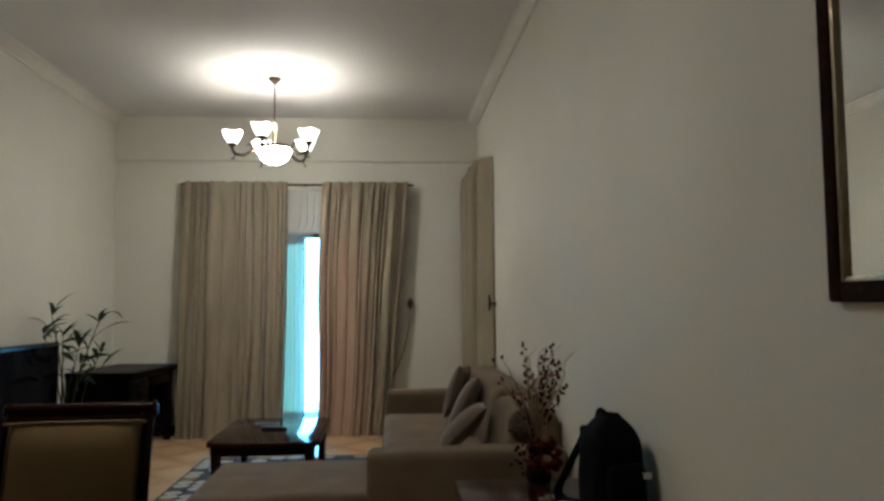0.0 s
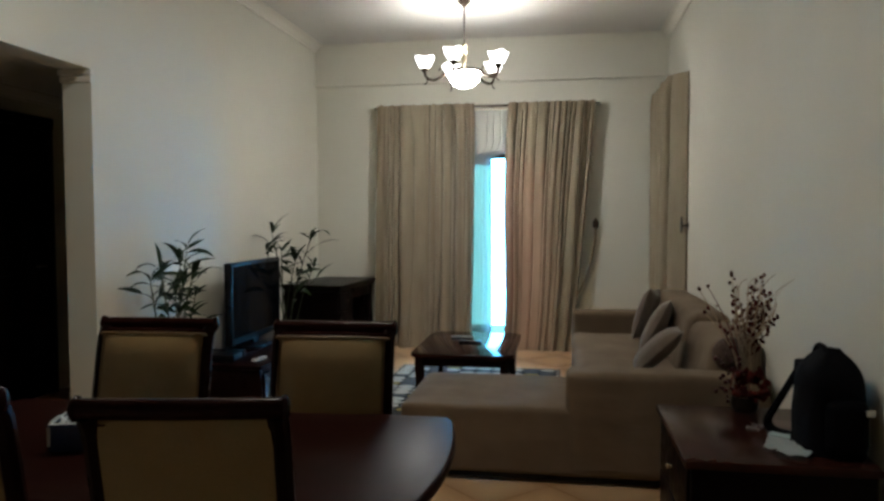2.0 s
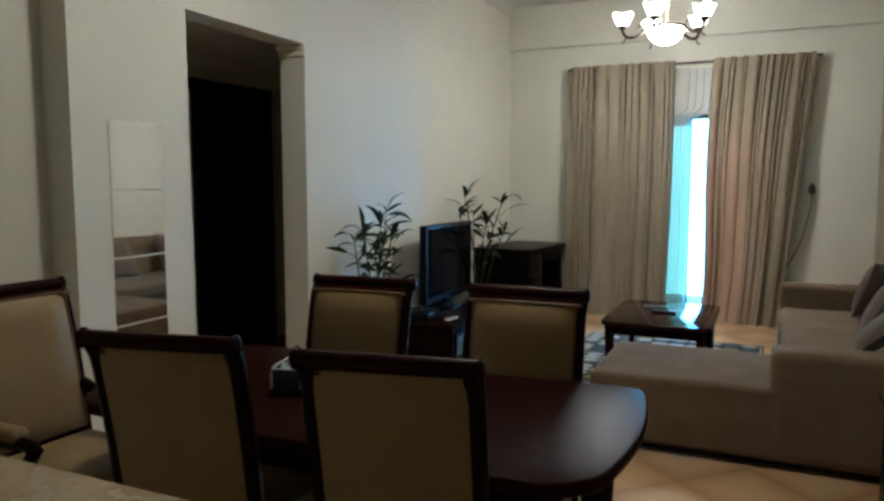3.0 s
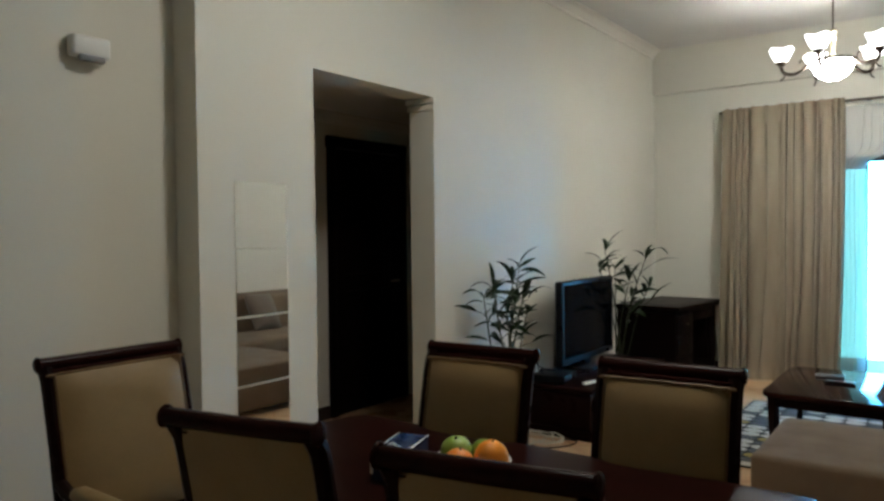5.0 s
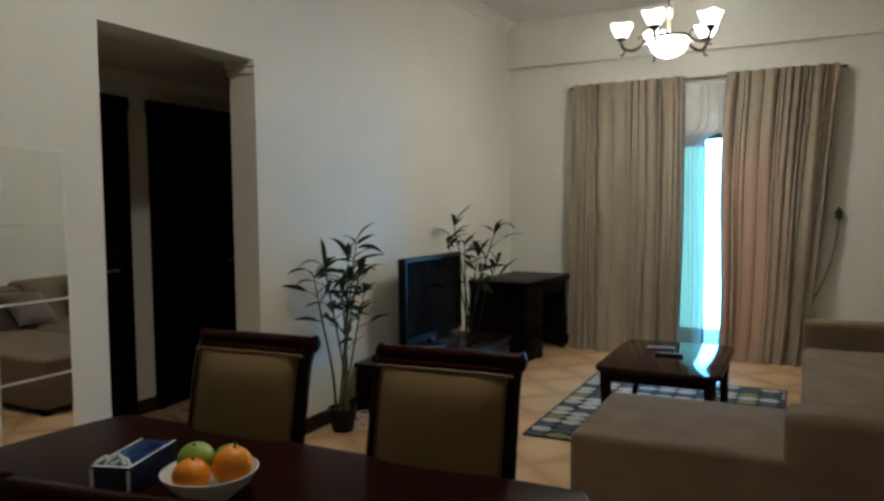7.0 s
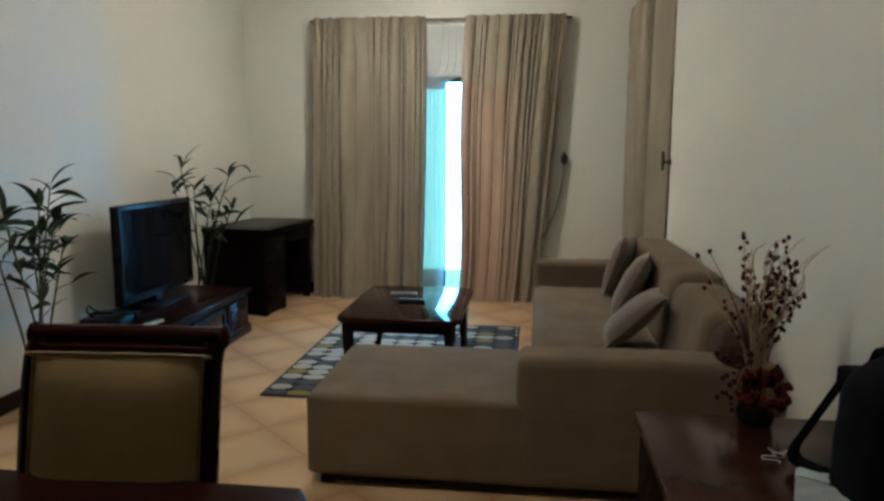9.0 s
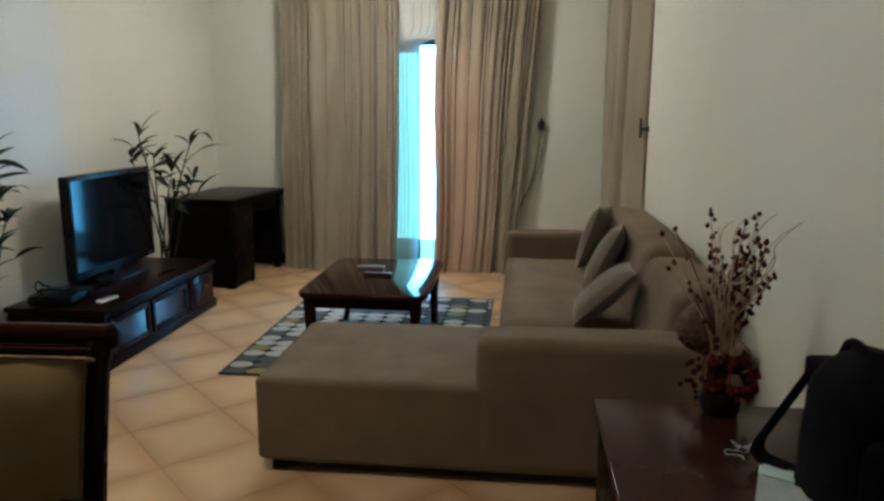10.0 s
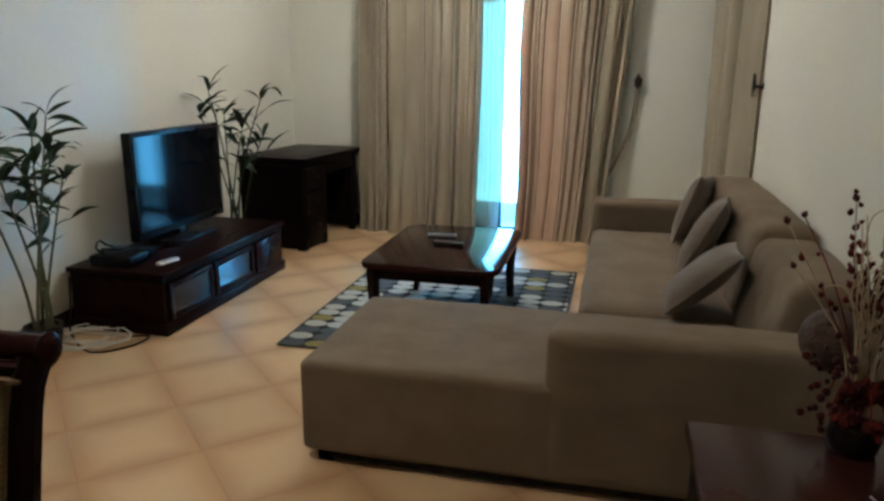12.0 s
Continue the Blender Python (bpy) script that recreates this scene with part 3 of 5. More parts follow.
pinches(dp, -0.77, 0.12, CT, 8, 4)
c2 = thing("curtain", "beige pleated side curtain against the wall behind the sofa", "curtain", pose(XR - 0.108, 7.66, 0, 0, 0, -90), group="window curtains")
b = drape(bmesh.new(), lambda s: 0.0, lambda s: 1.17, 0.03, 2.57, 0.082, 11, 21, 260)
for v in b.verts:            # it hangs away from the wall at its far end, and turns back to it at the near one
    t_ = max(0.0, min(1.0, (v.co.x - 0.98) / 0.19))
    v.co.y = v.co.y * (1 - 0.7 * t_) + 0.095 * t_ * t_ * (3 - 2 * t_) - 0.025 * max(0.0, 1 - v.co.x / 0.8)
part("drape", b, CURTAIN, c2)
sh = thing("sheer_curtain", "thin white sheer curtain hanging before the glass", "curtain", pose(0, YB - 0.035, 0))
part("drape", drape(bmesh.new(), lambda s: -1.27, lambda s: -0.962 + 0.016 * math.sin(7 * s) - 0.02 * (1 - s) + 0.27 * min(1.0, max(0, (s - 0.79) / 0.05)), 0.06, 2.47, 0.008, 6, 31, 140), SHEER, sh)
for nm, x0, x1 in (("curtain_rail", -2.2, 0.15),):
    r_ = thing(nm, "slim bronze curtain rail fixed above the balcony door", "curtain rail", pose(0, YB, 2.50))
    part("rail", boxed(x0, x1, -0.10, -0.075, 0.0, 0.022, 0.004), BRONZE, r_)
    for x in (x0 + 0.2, -0.96, x1 - 0.2):
        part("bracket", boxed(x - 0.012, x + 0.012, -0.076, 0.0, 0.002, 0.02, 0.003), BRONZE, r_)


def tie_hook(m):
    h = thing("curtain_hook", "dark bronze leaf shaped curtain hook on the wall", "curtain hook", m, group="curtain hooks")
    b = bmesh.new()
    lathe(b, [(0.0, 0.0), (0.022, 0.002), (0.022, 0.008), (0.010, 0.012), (0.008, 0.055), (0.0, 0.056)], 12, pose(0, 0, 0, 90, 0, 0))
    part("peg", b, BRONZE, h)
    b = bmesh.new()
    prism(b, [(0, 0.075), (0.018, 0.045), (0.034, 0.02), (0.026, -0.005), (0.034, -0.022), (0.014, -0.036), (0, -0.06), (-0.014, -0.036), (-0.034, -0.022), (-0.026, -0.005), (-0.034, 0.02), (-0.018, 0.045)],
          0.05, 0.066, 0.004, 2, pose(0, 0, 0, 90, 0, 0))
    part("leaf_plate", b, BRONZE, h)
    return h


h1 = tie_hook(pose(0.112, YB, 1.285))
tie_hook(pose(-2.155, YB, 1.29))
copy_thing(h1, pose(XR, 6.46, 1.29, 0, 0, -90))
rp = bmesh.new()
tube(rp, bend([(0.112, YB - 0.055, 1.25), (0.095, YB - 0.06, 1.08), (0.04, YB - 0.07, 0.82), (-0.05, YB - 0.085, 0.60), (-0.13, YB - 0.14, 0.50), (-0.2, YB - 0.17, 0.49)], 10), 0.010)
solid("tie_rope", rp, ROPE, "beige rope tieback hanging loose from its hook", "tieback")


# ---- chandelier and ceiling rose ----
LX, LY = -1.057, 6.36
ro = bmesh.new()
lathe(ro, [(0.0, 0.0), (0.27, 0.0), (0.27, -0.008), (0.262, -0.016), (0.25, -0.012), (0.245, -0.006), (0.12, -0.008), (0.11, -0.016), (0.0, -0.018)], 64)
solid("ceiling_rose", ro, TRIM, "round white plaster ceiling rose", "ceiling rose", pose(LX, LY, ZC - 0.0005), kind="structure")
ch = thing("chandelier", "lit bronze chandelier with five frosted glass cups and a bowl", "chandelier", pose(LX, LY, 2.455))
TOPZ = ZC - 0.02 - 2.455
b = bmesh.new()
lathe(b, [(0.0, TOPZ), (0.055, TOPZ), (0.05, TOPZ - 0.015), (0.025, TOPZ - 0.04), (0.008, TOPZ - 0.055), (0.0, TOPZ - 0.056)], 20)
part("canopy", b, BRONZE, ch)
b = bmesh.new()
lathe(b, [(0.0045, 0.0), (0.0045, 0.4)], 8, pose(0, 0, TOPZ - 0.05 - 0.4))
zz = TOPZ - 0.06
while zz > 0.36:
    lathe(b, [(0.002, -0.012), (0.0075, -0.006), (0.0075, 0.006), (0.002, 0.012)], 8, pose(0, 0, zz))
    zz -= 0.03
part("stem", b, BRONZE, ch)
b = bmesh.new()
lathe(b, [(0.0, 0.38), (0.022, 0.375), (0.03, 0.35), (0.018, 0.335), (0.012, 0.30), (0.02, 0.28), (0.016, 0.2), (0.022, 0.14), (0.02, 0.10), (0.0, 0.09)], 16)
part("column", b, BRASS, ch, "pale brass centre column")
for i in range(5):
    a = 72 * i + 20
    b = bmesh.new()
    prism(b, [(0, 0), (0.016, 0.03), (0.012, 0.07), (0.0, 0.10), (-0.012, 0.07), (-0.016, 0.03)], -0.002, 0.002, 0.0, 1, pose(0, 0, 0, 60, 0, 0))
    part("leaf_ornament", b, BRASS, ch, "pale brass leaf", m=pose(0, 0, 0.25, 0, 0, a) @ pose(0, 0.012, 0, 0, 0, 180))
b = bmesh.new()
for r0, z in ((0.148, 0.148), (0.148, 0.140)):
    tube(b, [(r0 * math.cos(t), r0 * math.sin(t), z) for t in np.linspace(0, 2 * math.pi, 41)], 0.009, 8)
for i in range(5):
    a = radians(72 * i + 20)
    tube(b, [(0.02 * math.cos(a), 0.02 * math.sin(a), 0.144), (0.146 * math.cos(a), 0.146 * math.sin(a), 0.144)], 0.005, 6)
part("ring", b, BRONZE, ch)
b = bmesh.new()
lathe(b, [(0.140, 0.138), (0.136, 0.112), (0.118, 0.068), (0.088, 0.035), (0.045, 0.014), (0.0, 0.01), (0.0, 0.014), (0.045, 0.018), (0.086, 0.039), (0.115, 0.071), (0.132, 0.113), (0.136, 0.138)], 32)
bowl = part("glass_bowl", b, BOWL_GLASS, ch, "glowing frosted glass bowl")
b = bmesh.new()
lathe(b, [(0.0, -0.012), (0.009, -0.006), (0.012, 0.004), (0.006, 0.012), (0.0, 0.012)], 12)
part("finial", b, BRONZE, ch)
# unseen disc over the bowl, added to stop its glow reaching the ceiling
b = bmesh.new()
lathe(b, [(0.0, 0.130), (0.131, 0.130), (0.133, 0.134), (0.131, 0.137), (0.0, 0.139)], 28)
part("bowl_light_stop", b, TRIM, ch, "added unseen white disc keeping bowl light off the ceiling")
lamp_data = bpy.data.lights.new("bulb", 'POINT')
lamp_data.energy, lamp_data.color, lamp_data.shadow_soft_size = LAMP_W, (1.0, 0.97, 0.91), 0.06
for i in range(5):
    a = 72 * i + 46.6
    m = pose(0, 0, 0, 0, 0, a)
    b = bmesh.new()
    tube(b, bend([(0.15, 0, 0.142), (0.19, 0, 0.105), (0.25, 0, 0.075), (0.31, 0, 0.085), (0.335, 0, 0.125), (0.335, 0, 0.15)], 8), 0.0125)
    tube(b, bend([(0.18, 0, 0.11), (0.18, 0, 0.16), (0.205, 0, 0.17), (0.215, 0, 0.15)], 6), 0.006)
    tube(b, bend([(0.31, 0, 0.075), (0.325, 0, 0.045), (0.345, 0, 0.04)], 6), 0.006)
    arm = part("arm", b, BRONZE, ch, m=m)
    b = bmesh.new()
    lathe(b, [(0.0, 0.135), (0.018, 0.138), (0.034, 0.156), (0.040, 0.172), (0.0, 0.172)], 16)
    part("cup_holder", b, BRONZE, arm, m=pose(0.335, 0, 0))
    b = bmesh.new()
    lathe(b, [(0.032, 0.173), (0.042, 0.177), (0.060, 0.212), (0.080, 0.262), (0.077, 0.262), (0.057, 0.213), (0.039, 0.181), (0.0, 0.178)], 28, square=0.35)
    for v in b.verts:
        if v.co.z > 0.25:
            v.co.z += 0.008 * math.cos(4 * math.atan2(v.co.y, v.co.x) + math.pi)
    part("shade", b, SHADE_GLASS, arm, "glowing frosted glass cup", m=pose(0.335, 0, 0))
    bulb = new("bulb", lamp_data)
    bulb.location = (LX + 0.335 * math.cos(radians(a)), LY + 0.335 * math.sin(radians(a)), 2.455 + 0.25)


# ---- sofa corner ----
so = thing("sofa", "taupe fabric corner sofa with chaise and low arms", "sofa", pose(0, 0, 0))


def puffed(x0, x1, y0, y1, z0, z1, bevel, crown=0.012, seed=1, cuts=10, seg=4, wob=0.006):
    """An upholstered block: rounded, slightly crowned and uneven."""
    b = bmesh.new()
    bmesh.ops.create_cube(b, size=1.0)
    bmesh.ops.subdivide_edges(b, edges=b.edges[:], cuts=cuts, use_grid_fill=True)
    cx, cy, cz, hx, hy, hz = (x0 + x1) / 2, (y0 + y1) / 2, (z0 + z1) / 2, (x1 - x0) / 2, (y1 - y0) / 2, (z1 - z0) / 2
    for v in b.verts:
        p = Vector((v.co.x * 2 * hx, v.co.y * 2 * hy, v.co.z * 2 * hz))
        # denser rows near the edges
        for k, h in enumerate((hx, hy, hz)):
            t = p[k] / h
            p[k] = h * math.copysign(abs(t) ** 0.6, t) if h > 2 * bevel else p[k]
        q = Vector([max(-h + bevel, min(h - bevel, p[k])) for k, h in enumerate((hx, hy, hz))])
        d = p - q
        if d.length > 1e-6:
            d = d.normalized() * bevel
        p = q + d
        rr = (1 - (p.x / hx) ** 2) * (1 - (p.y / hy) ** 2)
        if p.z > 0:
            p.z += crown * max(0, rr)
        n = noise.noise(Vector((p.x * 4 + seed * 3.1, p.y * 4, p.z * 4)))
        p += wob * n * (d.normalized() if d.length > 1e-6 else Vector((0, 0, 1)))
        v.co = p + Vector((cx, cy, cz))
    return b


part("chaise", puffed(-1.0625, 0.5, 3.8725, 4.668, 0.045, 0.390, 0.026, 0.010, 8, 26, 4, 0.005), SOFA, so)
part("seat_base", puffed(-0.13, 0.6, 4.60, 6.42, 0.045, 0.27, 0.03, 0.0, 2, 12), SOFA, so)
part("seat_cushion", puffed(-0.145, 0.52, 4.675, 6.33, 0.25, 0.405, 0.05, 0.014, 3, 14), SOFA, so)
part("arm", puffed(-0.205, 0.785, 3.868, 4.085, 0.045, 0.578, 0.038, 0.006, 4, 20, 4, 0.004), SOFA, so)
part("arm", puffed(-0.14, 0.72, 6.32, 6.50, 0.045, 0.578, 0.035, 0.006, 5, 18, 4, 0.004), SOFA, so)


def back_block(y0, y1, zt, seed):
    b = puffed(0.47, 0.795, y0, y1, 0.045, zt, 0.055, 0.01, seed, 18)
    for v in b.verts:
        v.co.x += 0.085 * max(0, (v.co.z - 0.35)) / 0.4 * (1 if v.co.x < 0.62 else 0.0)
    return b


part("back", back_block(4.08, 4.80, 0.73, 6), SOFA, so)
part("back", back_block(4.79, 6.34, 0.77, 7), SOFA, so)
for x, y in ((-0.98, 3.93), (-0.98, 4.6), (0.70, 3.95), (-0.06, 6.42), (0.70, 6.42)):
    part("foot", boxed(x - 0.03, x + 0.03, y - 0.03, y + 0.03, 0.001, 0.05, 0.004), BLACK_PLASTIC, so)
dc = bmesh.new()
box(dc, -1.0, 0.75, 3.90, 3.94, 0.012, 0.05, 0.002)
part("plinth", dc, BLACK_PLASTIC, so)


def pillow(name, label, m, w=0.44, h=0.44, t=0.13, seed=0):
    b = bmesh.new()
    n = 18
    for side in (1, -1):
        g = []
        for j in range(n + 1):
            row = []
            for i in range(n + 1):
                u, v = 2 * i / n - 1, 2 * j / n - 1
                pinch = 1 - 0.07 * (1 - abs(u) ** 3) * abs(v) ** 3
                pinch2 = 1 - 0.07 * (1 - abs(v) ** 3) * abs(u) ** 3
                th = t / 2 * max(0, (1 - abs(u) ** 2.6) * (1 - abs(v) ** 2.6)) ** 0.55
                th += 0.006 * noise.noise(Vector((u * 2.3, v * 2.3, seed + side))) * (1 - max(abs(u), abs(v)))
                row.append(b.verts.new((u * w / 2 * pinch2, side * th, v * h / 2 * pinch)))
            g.append(row)
        for p, q in zip(g, g[1:]):
            for i in range(n):
                b.faces.new((p[i], p[i + 1], q[i + 1], q[i]))
    bmesh.ops.remove_doubles(b, verts=b.verts[:], dist=0.0006)
    return solid(name, b, PILLOW, label, "cushion", m, group="sofa cushions")


PL = "plump grey brown fabric cushion leaning on the sofa back"
pillow("cushion", PL, pose(0.345, 4.72, 0.560, 0, 47, 0) @ pose(0, 0, 0, 0, 0, 84), 0.39, 0.38, seed=1)
pillow("cushion", PL, pose(0.425, 5.40, 0.595, 0, 27, 0) @ pose(0, 0, 0, 0, 0, 80), 0.42, 0.42, seed=2)
pillow("cushion", PL, pose(0.435, 6.08, 0.605, 0, 18, 0) @ pose(0, 0, 0, 0, 0, 72), 0.42, 0.42, seed=3)

# ---- rug and coffee table ----
RW, RL = 1.42, 1.76
rg = thing("rug", "flat woven rug with grey, white and mustard ovals", "rug", pose(-1.655, 4.88, 0.0))
RUG = rug_mat(0.138, 0.097)
part("woven_field", boxed(0.012, RW - 0.012, 0.012, RL - 0.012, 0.001, 0.011, 0.003), RUG, rg)
EDGE = surface("charcoal rug binding", (0.03, 0.032, 0.036), (0.02, 0.022, 0.025), 0.95, 10, 200, 0.4)
b = bmesh.new()
for a in ((0, RW, 0, 0.014), (0, RW, RL - 0.014, RL), (0, 0.014, 0.014, RL - 0.014), (RW - 0.014, RW, 0.014, RL - 0.014)):
    box(b, *a, 0.001, 0.012, 0.003)
part("binding", b, EDGE, rg, "charcoal edge binding")


def clipped(x0, x1, y0, y1, r, n=5):
    """A rectangle with rounded corners."""
    out = []
    for cx, cy, a0 in ((x1 - r, y1 - r, 0), (x0 + r, y1 - r, 90), (x0 + r, y0 + r, 180), (x1 - r, y0 + r, 270)):
        for k in range(n + 1):
            a = radians(a0 + 90 * k / n)
            out.append((cx + r * math.cos(a), cy + r * math.sin(a)))
    return out


CX0, CX1, CY0, CY1, CZT = -1.265, -0.545, 5.03, 6.03, 0.428
ct = thing("coffee_table", "dark lacquered wooden coffee table standing on the rug", "coffee table", pose(CX0, CY0, 0.011))
cw, cd = CX1 - CX0, CY1 - CY0
part("tabletop", prism(bmesh.new(), clipped(0, cw, 0, cd, 0.085, 4), CZT - 0.044, CZT - 0.012, 0.008, 3), COFFEE_WOOD, ct)
b = bmesh.new()
for a in ((0.07, cw - 0.07, 0.05, 0.07), (0.07, cw - 0.07, cd - 0.07, cd - 0.05), (0.05, 0.07, 0.07, cd - 0.07), (cw - 0.07, cw - 0.05, 0.07, cd - 0.07)):
    box(b, *a, CZT - 0.105, CZT - 0.044, 0.003)
part("apron", b, MAHOGANY, ct)
for x, sx in ((0.065, -1), (cw - 0.065, 1)):
    for y, sy in ((0.065, -1), (cd - 0.065, 1)):
        b = bmesh.new()
        tube(b, bend([(0, 0, CZT - 0.044), (0.0, 0, CZT - 0.15), (-0.008 * sx, -0.006 * sy, 0.15), (0.010 * sx, 0.010 * sy, 0.0)], 6), 0.037, 4, pose(x, y, 0), 0.62)
        bmesh.ops.rotate(b, verts=b.verts[:], cent=(x, y, 0), matrix=Matrix.Rotation(radians(45), 3, 'Z'))
        part("leg", b, MAHOGANY, ct)


def remote(name, x, y, z, rz, mat_, label, l=0.17, w=0.045):
    r_ = thing(name, label, "remote control", pose(x, y, z, 0, 0, rz))
    part("body", boxed(-l / 2, l / 2, -w / 2, w / 2, 0.001, 0.018, 0.006, 3), mat_, r_)
    bt = finish("button", boxed(-0.005, 0.005, -0.004, 0.004, 0.017, 0.0205, 0.001, 1), GREY_PLASTIC if mat_ is not GREY_PLASTIC else BLACK_PLASTIC)
    for i in range(8):
        for k in (-0.012, 0.0, 0.012):
            piece("button", bt, r_, pose(-l / 2 + 0.02 + i * (l - 0.04) / 7, k, 0))


remote("remote_control", -0.985, 5.72, CZT - 0.001, 4, GREY_PLASTIC, "grey remote control on the coffee table")
remote("remote_control", -0.90, 5.52, CZT - 0.001, -2, BLACK_PLASTIC, "black remote control on the coffee table")

# ---- television corner ----
SX0, SX1, SY0, SY1, SZ = -2.83, -2.27, 4.86, 6.24, 0.345
ts = thing("tv_stand", "low dark wooden television stand with glass doors", "tv stand", pose(SX0, SY0, 0))
sd, sl_ = SX1 - SX0, SY1 - SY0
part("top", boxed(-0.01, sd + 0.02, -0.02, sl_ + 0.02, SZ - 0.03, SZ, 0.006), MAHOGANY, ts)
b = bmesh.new()
box(b, 0, sd - 0.001, 0, 0.03, 0.06, SZ - 0.031, 0.002)
box(b, 0, sd - 0.001, sl_ - 0.03, sl_, 0.06, SZ - 0.031, 0.002)
box(b, 0, 0.012, 0.03, sl_ - 0.03, 0.06, SZ - 0.031)
box(b, 0.012, sd - 0.02, 0.03, sl_ - 0.03, 0.06, 0.08)
for y in (0.46, 0.96):
    box(b, 0.012, sd - 0.02, y, y + 0.025, 0.08, SZ - 0.031)
box(b, sd - 0.022, sd - 0.001, 0.03, sl_ - 0.03, SZ - 0.065, SZ - 0.031, 0.002)
part("body", b, MAHOGANY, ts)
part("plinth", boxed(0.0, sd + 0.015, -0.015, sl_ + 0.015, 0.001, 0.065, 0.006), MAHOGANY, ts)
for y0, y1 in ((0.035, 0.46), (0.487, 0.957)):
    b = bmesh.new()
    for a in ((y0, y0 + 0.035, 0.072, SZ - 0.07), (y1 - 0.035, y1, 0.072, SZ - 0.07), (y0 + 0.035, y1 - 0.035, 0.072, 0.105), (y0 + 0.035, y1 - 0.035, SZ - 0.10, SZ - 0.07)):
        box(b, sd - 0.002, sd + 0.014, *a, 0.003)
    d = part("glass_door", b, MAHOGANY, ts)
    part("pane", boxed(sd + 0.002, sd + 0.006, y0 + 0.034, y1 - 0.034, 0.104, SZ - 0.099), SMOKED, d, "smoked glass pane")
b = bmesh.new()
box(b, sd - 0.002, sd + 0.014, 0.99, sl_ - 0.035, 0.072, SZ - 0.07, 0.004)
box(b, sd + 0.012, sd + 0.02, 1.03, sl_ - 0.075, 0.11, SZ - 0.11, 0.005)
dr = part("drawer", b, RED_WOOD, ts)
b = bmesh.new()
lathe(b, [(0.0, 0.0), (0.006, 0.0), (0.006, 0.012), (0.013, 0.018), (0.011, 0.026), (0.0, 0.028)], 12, pose(sd + 0.02, (0.99 + sl_ - 0.035) / 2, 0.2, 0, 90, 0))
part("knob", b, BRONZE, dr)

tv = thing("television", "flat black television reflecting the window, switched off", "television", pose(-2.665, 5.67, SZ, 0, 0, -0.2))
tw = 0.93
b = boxed(-0.035, 0.025, -tw / 2, tw / 2, 0.058, 0.678, 0.010, 3)
part("casing", b, BLACK_PLASTIC, tv)
part("back_cover", boxed(-0.075, -0.03, -0.32, 0.32, 0.16, 0.55, 0.02, 3), BLACK_PLASTIC, tv)
part("screen", boxed(0.0245, 0.0265, -tw / 2 + 0.03, tw / 2 - 0.03, 0.108, 0.650), SCREEN, tv, "dark glossy screen")
part("neck", boxed(-0.03, 0.012, -0.05, 0.05, 0.015, 0.062, 0.006), BLACK_PLASTIC, tv)
part("foot", prism(bmesh.new(), clipped(-0.11, 0.13, -0.24, 0.24, 0.08, 6), 0.001, 0.018, 0.004), BLACK_PLASTIC, tv)

bx = thing("set_top_box", "black set top box lying on the television stand", "set-top box", pose(-2.62, 5.03, SZ, 0, 0, 6))
part("case", boxed(-0.12, 0.12, -0.13, 0.13, 0.008, 0.055, 0.006), BLACK_PLASTIC, bx)
for x in (-0.09, 0.09):
    for y in (-0.1, 0.1):
        part("foot", boxed(x - 0.012, x + 0.012, y - 0.012, y + 0.012, 0.001, 0.01), BLACK_PLASTIC, bx)
remote("remote_control", -2.36, 5.05, SZ + 0.0005, 80, WHITE_PLASTIC, "white remote control on the television stand", 0.14, 0.04)
cb = bmesh.new()
tube(cb, bend([(-2.66, 4.93, SZ + 0.058), (-2.68, 4.90, SZ + 0.10), (-2.72, 4.98, SZ + 0.12), (-2.76, 5.08, SZ + 0.07), (-2.74, 5.2, SZ + 0.02)], 8), 0.006)
tube(cb, bend([(-2.70, 4.98, SZ + 0.06), (-2.66, 4.92, SZ + 0.09), (-2.60, 4.99, SZ + 0.075), (-2.63, 5.10, SZ + 0.06)], 8), 0.005)
solid("cable_bundle", cb, BLACK_PLASTIC, "tangled black cables on the set top box", "cable")

# ---- desk ----
dk = thing("desk", "dark stained wooden desk with drawers beside the window", "desk", pose(-2.26, 7.18, 0, 0, 0, -6))
DZ, DL, DW = 0.722, 0.98, 0.58       # height, along y, depth to the wall
part("top", prism(bmesh.new(), clipped(-DW, 0.04, -DL / 2, DL / 2, 0.012, 2), DZ - 0.032, DZ, 0.008, 3), BLACKWOOD, dk)
part("top_moulding", boxed(-DW + 0.01, 0.022, -DL / 2 + 0.015, DL / 2 - 0.015, DZ - 0.058, DZ - 0.031, 0.008), BLACKWOOD, dk)
b = bmesh.new()
box(b, -DW + 0.02, -0.002, -DL / 2 + 0.03, -DL / 2 + 0.39, 0.012, DZ - 0.057, 0.003)
part("pedestal", b, BLACKWOOD, dk)
for y in (-DL / 2 + 0.06, -DL / 2 + 0.36):
    for x in (-DW + 0.06, -0.035):
        part("foot", boxed(x - 0.035, x + 0.035, y - 0.035, y + 0.035, 0.001, 0.085, 0.008), BLACKWOOD, dk)
for k in range(3):
    z0 = 0.105 + 0.185 * k
    d = part("drawer", boxed(-0.003, 0.014, -DL / 2 + 0.05, -DL / 2 + 0.37, z0, z0 + 0.165, 0.005), BLACKWOOD, dk)
    b = bmesh.new()
    lathe(b, [(0.0, 0.0), (0.006, 0.0), (0.006, 0.012), (0.014, 0.018), (0.012, 0.027), (0.0, 0.03)], 12, pose(0.014, -DL / 2 + 0.21, z0 + 0.085, 0, 90, 0))
    part("knob", b, BRONZE, d, "small dark metal knob")
